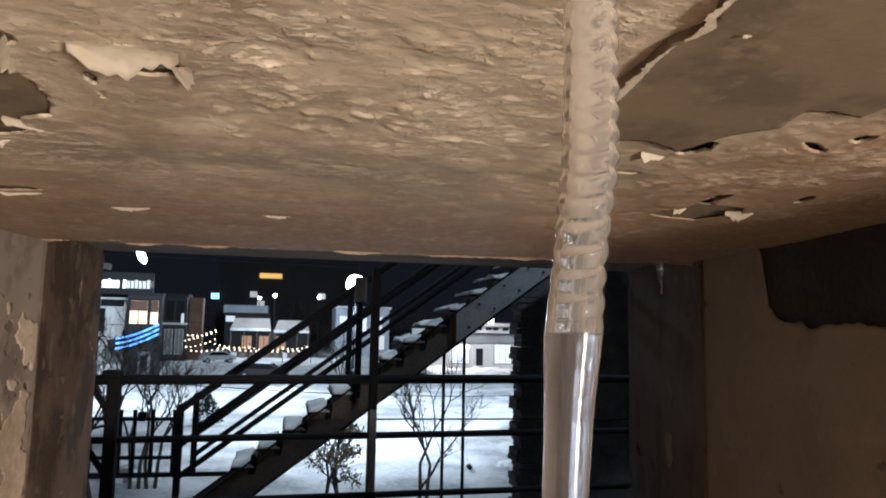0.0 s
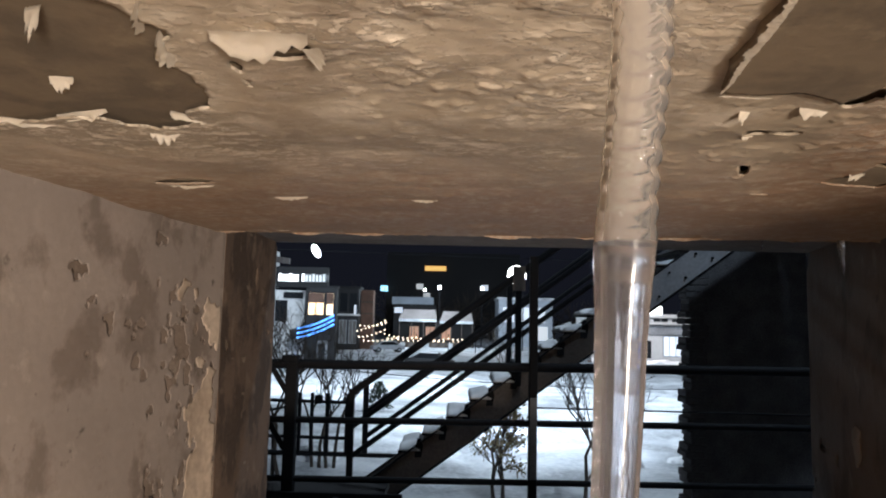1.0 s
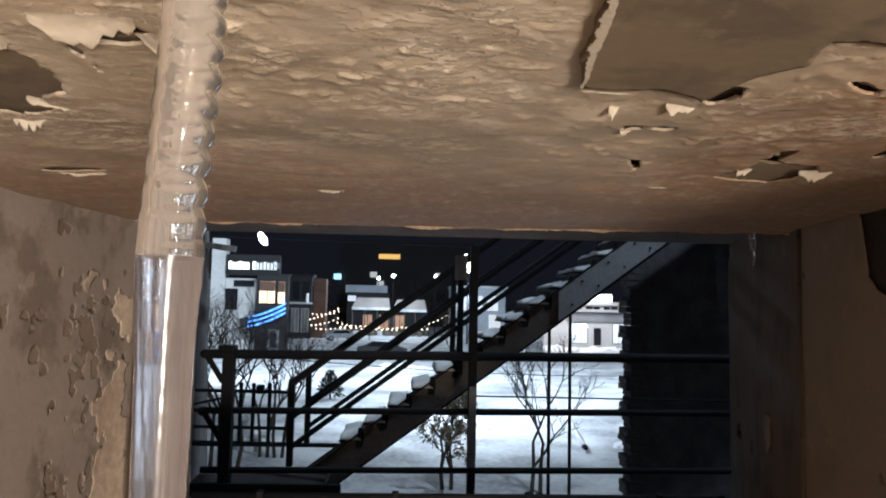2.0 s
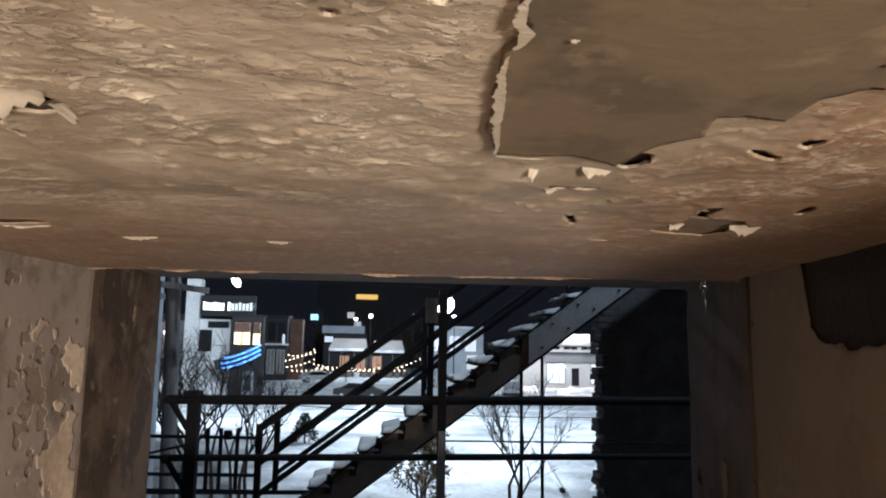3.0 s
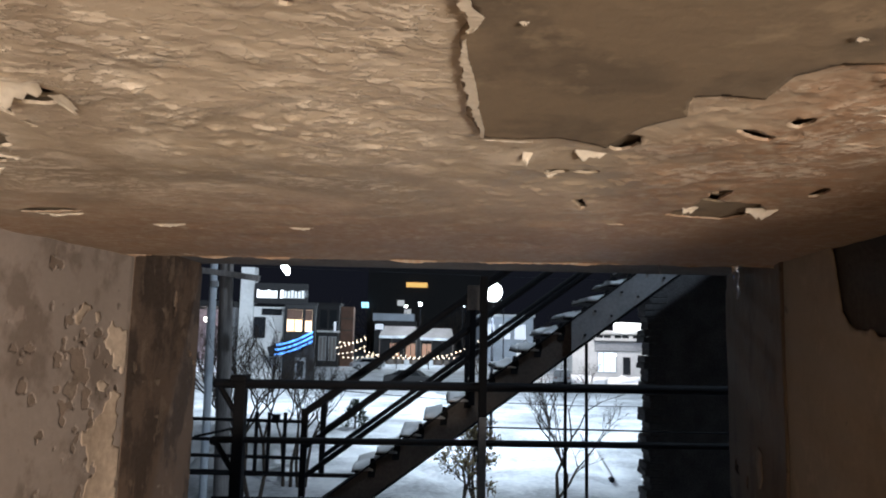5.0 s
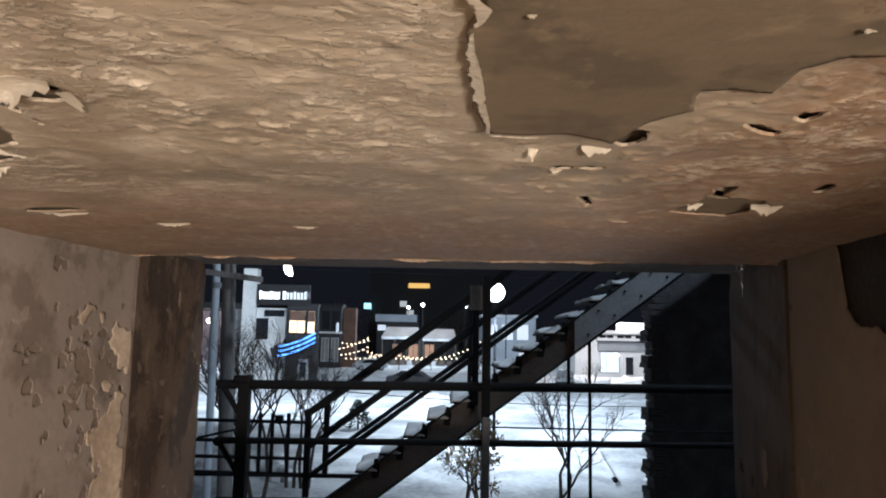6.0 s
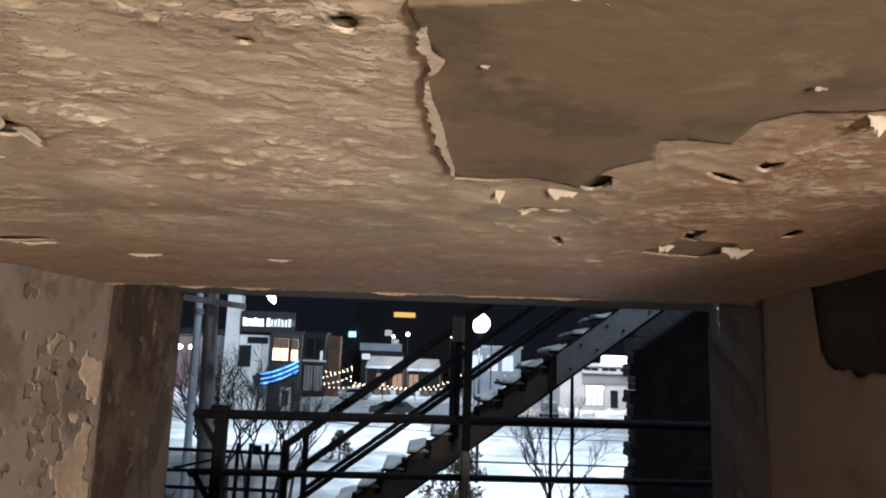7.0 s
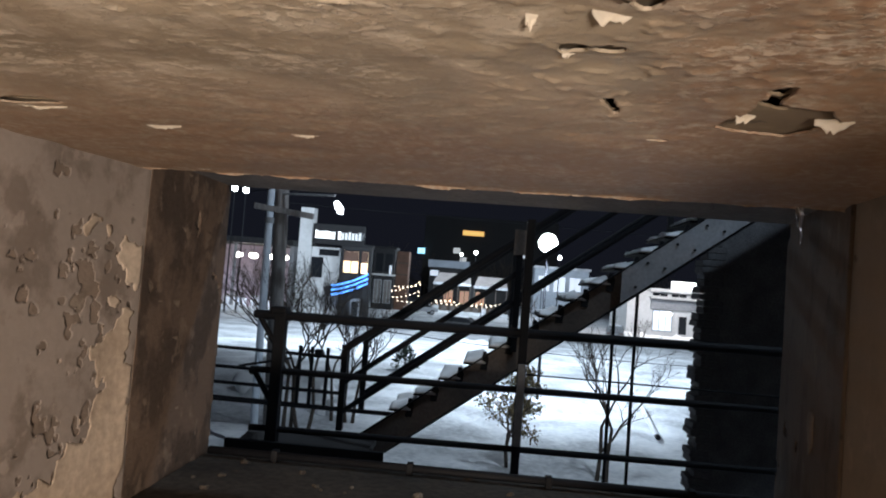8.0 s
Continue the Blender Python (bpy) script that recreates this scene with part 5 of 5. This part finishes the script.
sub(shop, "door_glass", box((22.25, 85.94, STREET + 0.3), (23.15, 86.0, -0.2)), GLASS_DARK, door)
bm = bmesh.new()
bmesh.ops.create_uvsphere(bm, u_segments=12, v_segments=8, radius=0.3, matrix=pose(20.9, 85.7, 0.0) @ Matrix.Diagonal((1.8, 0.5, 0.9, 1)))
sub(shop, "wall_lamp", bm, SIGN_WHITE, smooth=True)

house = thing("white_depot", 13, 120, STREET, "pale low depot with lit bays", "building")
sub(house, "wall", box((7.0, 120, STREET - 0.1), (16.0, 132, 5.2), 0.05), PALE_BLUE)
sub(house, "roof", box((6.8, 119.6, 5.2), (16.3, 132, 5.6), 0.04), SNOW)
for x in (7.6, 10.2, 12.8):
    window(house, x, x + 2.0, 119.95, 1.4, 4.0, LIT_COOL, 1, WHITE_WALL)
# Door panel with emission in place of lamplight on it.
sub(house, "glowing_door", box((13.2, 119.8, -1.5), (15.2, 119.98, 0.8), 0.02), SIGN_DIM)

far_house = thing("far_house", -7, 134, STREET, "far low house with a snowy roof", "building")
sub(far_house, "wall", box((-12, 134, STREET - 0.1), (-4, 142, 4.4), 0.05), DARK_WALL)
sub(far_house, "roof", beam((-12.3, 136, 5.0), (-4.5, 136, 5.0), 4, 1.4), PALE_BLUE)
window(far_house, -14.9 + 3, -13.2 + 3, 133.95, 2.6, 3.8, LIT_COOL, 0)
tower = thing("dark_block", -4, 160, STREET, "dark far block with a glowing orange sign", "building")
sub(tower, "wall", box((-16, 160, STREET - 0.1), (14, 172, 16.5), 0.1), ROOF_DARK)
sub(tower, "sign", box((-7.4, 159.5, 12.4), (-2.6, 159.8, 13.5), 0.1), SIGN_ORANGE, label="glowing orange sign board")
for x, z, mat in ((-17.2, 7.6, SIGN_CYAN), (-9.2, 8.2, SIGN_DIM), (5.4, 8.2, LIT_COOL), (-7.6, 6.2, SIGN_DIM)):
    sub(tower, "lit_window", box((x, 158.9, z), (x + 1.5, 160.05, z + 1.2), 0.05), mat)
for x, y, z in ((-2.9, 112.5, 6.4), (4.0, 118, 6.6), (-6.4, 140, 7.0), (9.5, 104, 6.2), (-25.1, 66, 8.9), (-24.0, 66, 8.75)):
    post = thing("far_street_lamp", x, y, STREET, "far street lamp glowing white", "street lamp", "far street lamps")
    sub(post, "pole", rod((x, y, STREET - 0.05), (x, y, z), 0.09, 0.06, 8), STEEL)
    bm = bmesh.new()
    bmesh.ops.create_uvsphere(bm, u_segments=12, v_segments=8, radius=0.30, matrix=pose(x, y, z + 0.3))
    sub(post, "head", bm, GLOBE, smooth=True)


def wood_line(x0, x1, y, top, seed, name):
    """A far belt of bare trees: a ragged dark mass of twigs."""
    rnd = random.Random(seed)
    bm = bmesh.new()
    x = x0
    while x < x1:
        h = top * rnd.uniform(0.55, 1.0)
        base = Vector((x, y + rnd.uniform(-6, 6), STREET - 0.1))
        rod(base, base + Vector((0, 0, h * 0.5)), 0.25, 0.15, 5, bm)
        for _ in range(26):
            a = base + Vector((0, 0, h * rnd.uniform(0.2, 0.6)))
            b = base + Vector((rnd.gauss(0, 2.2), rnd.gauss(0, 2), h * rnd.uniform(0.45, 1.0)))
            rod(a, b, 0.10, 0.02, 3, bm)
            for _ in range(3):
                c = b + Vector((rnd.gauss(0, 1.0), rnd.gauss(0, 1), rnd.gauss(0.3, 0.8)))
                rod(a.lerp(b, 0.7), c, 0.05, 0.015, 3, bm)
        x += rnd.uniform(2.0, 4.5)
    return tagged(part(name, bm, BARK), "belt of bare dark trees in the distance", "trees", kind="stuff")


wood_line(-60, 40, 148, 11, 3, "far_wood")

# ---- bricks of the window opening ----


def brick_mesh(name, length, seed):
    rnd = random.Random(seed)
    bm = box((0, -0.06, 0), (length, 0.05, 0.060), 0.006)
    for v in bm.verts:
        v.co += Vector((rnd.uniform(-1, 1), rnd.uniform(-1, 1), rnd.uniform(-1, 1))) * 0.0028
    mesh = bpy.data.meshes.new(name)
    bmesh.ops.recalc_face_normals(bm, faces=bm.faces)
    bm.to_mesh(mesh)
    bm.free()
    return mesh


def jamb(name, p, q, side, mat, label):
    """Courses of brick from p to q in plan. side: +1 where the wall's body lies to the left of that way."""
    p, q = Vector((*p, 0)), Vector((*q, 0))
    d = (q - p).normalized()
    out = Vector((-d.y, d.x, 0)) * side
    core = [p + out * 0.010, q + out * 0.010 - d * 0.03, q + out * 0.5 - d * 0.03, p + out * 0.5]
    ob = tagged(part(name, prism([(c.x, c.y) for c in core], 0.9, 2.40), MORTAR_DARK), label, "wall", kind="structure")
    meshes = [brick_mesh("brick", l, 40 + k) for k, l in enumerate((0.205, 0.205, 0.205, 0.098, 0.098))]
    for me in meshes:
        me.materials.append(mat)
    rnd = random.Random(4)
    total, z, row = (q - p).length, 1.06, 0
    ang = math.degrees(math.atan2(d.y, d.x))
    while z < 2.335:
        s = total + rnd.uniform(-0.012, 0.012)
        first = row % 2
        while s > 0.04:
            half = first or s < 0.2
            first = 0
            me = meshes[rnd.choice((3, 4))] if half else meshes[rnd.choice((0, 1, 2))]
            ln = 0.098 if half else 0.205
            s -= ln + 0.011
            at = p + d * s + out * (0.05 + rnd.uniform(-0.004, 0.005))
            b = new("brick", me)
            b.parent = ob
            b.matrix_local = pose(at.x, at.y, z, 0, 0, ang + rnd.uniform(-0.6, 0.6))
        z += 0.0715
        row += 1
    return ob


jamb("jamb_west", (-1.238, 2.60), (-1.243, 3.385), 1, BRICK_WEST, "smeared brown brick side of the window opening")
ju, jv = np.meshgrid(np.arange(0, 0.77, 0.009), np.arange(1.06, 2.36, 0.009), indexing="ij")
jgap = fbm(ju, jv * 0.8, 0.11, 140, 4) - 0.20 - np.clip(ju - 0.60, 0, 1) * 0.35


def smear_coat(u, v, sink):
    x = -1.238 + 0.0155 + (fbm(u, v * 0.7, 0.08, 144, 3) - 0.4) * 0.007 - sink
    return np.stack([x - 0.0064 * u, 2.60 + u, v], -1)


skin("lime_smear", ju, jv, smear_coat, jgap, 0.006, SMEAR, bpy.data.objects["jamb_west"], "brown lime smear over the bricks")
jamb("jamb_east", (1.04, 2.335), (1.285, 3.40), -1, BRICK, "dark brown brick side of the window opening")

eju, ejv = np.meshgrid(np.arange(0, 1.08, 0.012), np.arange(1.06, 2.36, 0.012), indexing="ij")
ejgap = fbm(eju, ejv * 0.8, 0.13, 150, 4) - 0.19 - np.clip(eju - 0.85, 0, 1) * 0.4
ejd = Vector((0.245, 1.065, 0)).normalized()


def smear_east(u, v, sink):
    proud = 0.013 + (fbm(u, v * 0.7, 0.08, 154, 3) - 0.4) * 0.007 - sink
    return np.stack([1.04 + ejd.x * u - ejd.y * proud, 2.335 + ejd.y * u + ejd.x * proud, v], -1)


skin("shade_toned_smear", eju, ejv, smear_east, ejgap, 0.003, SMEAR_EAST_SHADED, bpy.data.objects["jamb_east"], "brown smear over the bricks, darkened for shade")
ku, kv = np.meshgrid(np.arange(0.30, 0.50, 0.006), np.arange(1.45, 1.72, 0.006), indexing="ij")
kgap = 0.05 - np.hypot(ku - 0.40, (kv - 1.58) * 0.75) + (fbm(ku, kv, 0.05, 158, 3) - 0.44) * 0.08


def lime_spot(u, v, sink):
    proud = 0.0185 + (fbm(u, v, 0.05, 159, 2) - 0.4) * 0.003 - sink
    return np.stack([1.04 + ejd.x * u - ejd.y * proud, 2.335 + ejd.y * u + ejd.x * proud, v], -1)


part("corner_bead", rod((1.040, 2.338, 1.06), (1.040, 2.338, CEIL + 0.01), 0.016, sides=12), SMEAR_EAST_SHADED, bpy.data.objects["jamb_east"], smooth=True)
skin("lime_spot", ku, kv, lime_spot, kgap, 0.004, RENDER_COAT, bpy.data.objects["jamb_east"], "pale lime spot on the bricks")

# toothed end of the wing
tooth = []
for k in range(3):
    bm = box((-0.10, -0.01, 0), (0.12, 0.34, 0.075), 0.012)
    rnd = random.Random(60 + k)
    for v in bm.verts:
        v.co += Vector((rnd.uniform(-1, 1) * 0.012, 0, rnd.uniform(-1, 1) * 0.006))
    me = bpy.data.meshes.new("brick")
    bm.to_mesh(me)
    bm.free()
    me.materials.append(BRICK_DARK)
    tooth.append(me)
rnd = random.Random(2)
z, row = STREET, 0
while z < 5.5:
    b = new("brick", rnd.choice(tooth))
    b.parent = wing
    b.location = (2.66 - (0.055 if row % 4 < 2 else 0.0) + rnd.uniform(-0.012, 0.012) * (z < 2.3) + (0.02 if z > 2.3 else 0), 9.0, z)
    z += 0.082
    row += 1
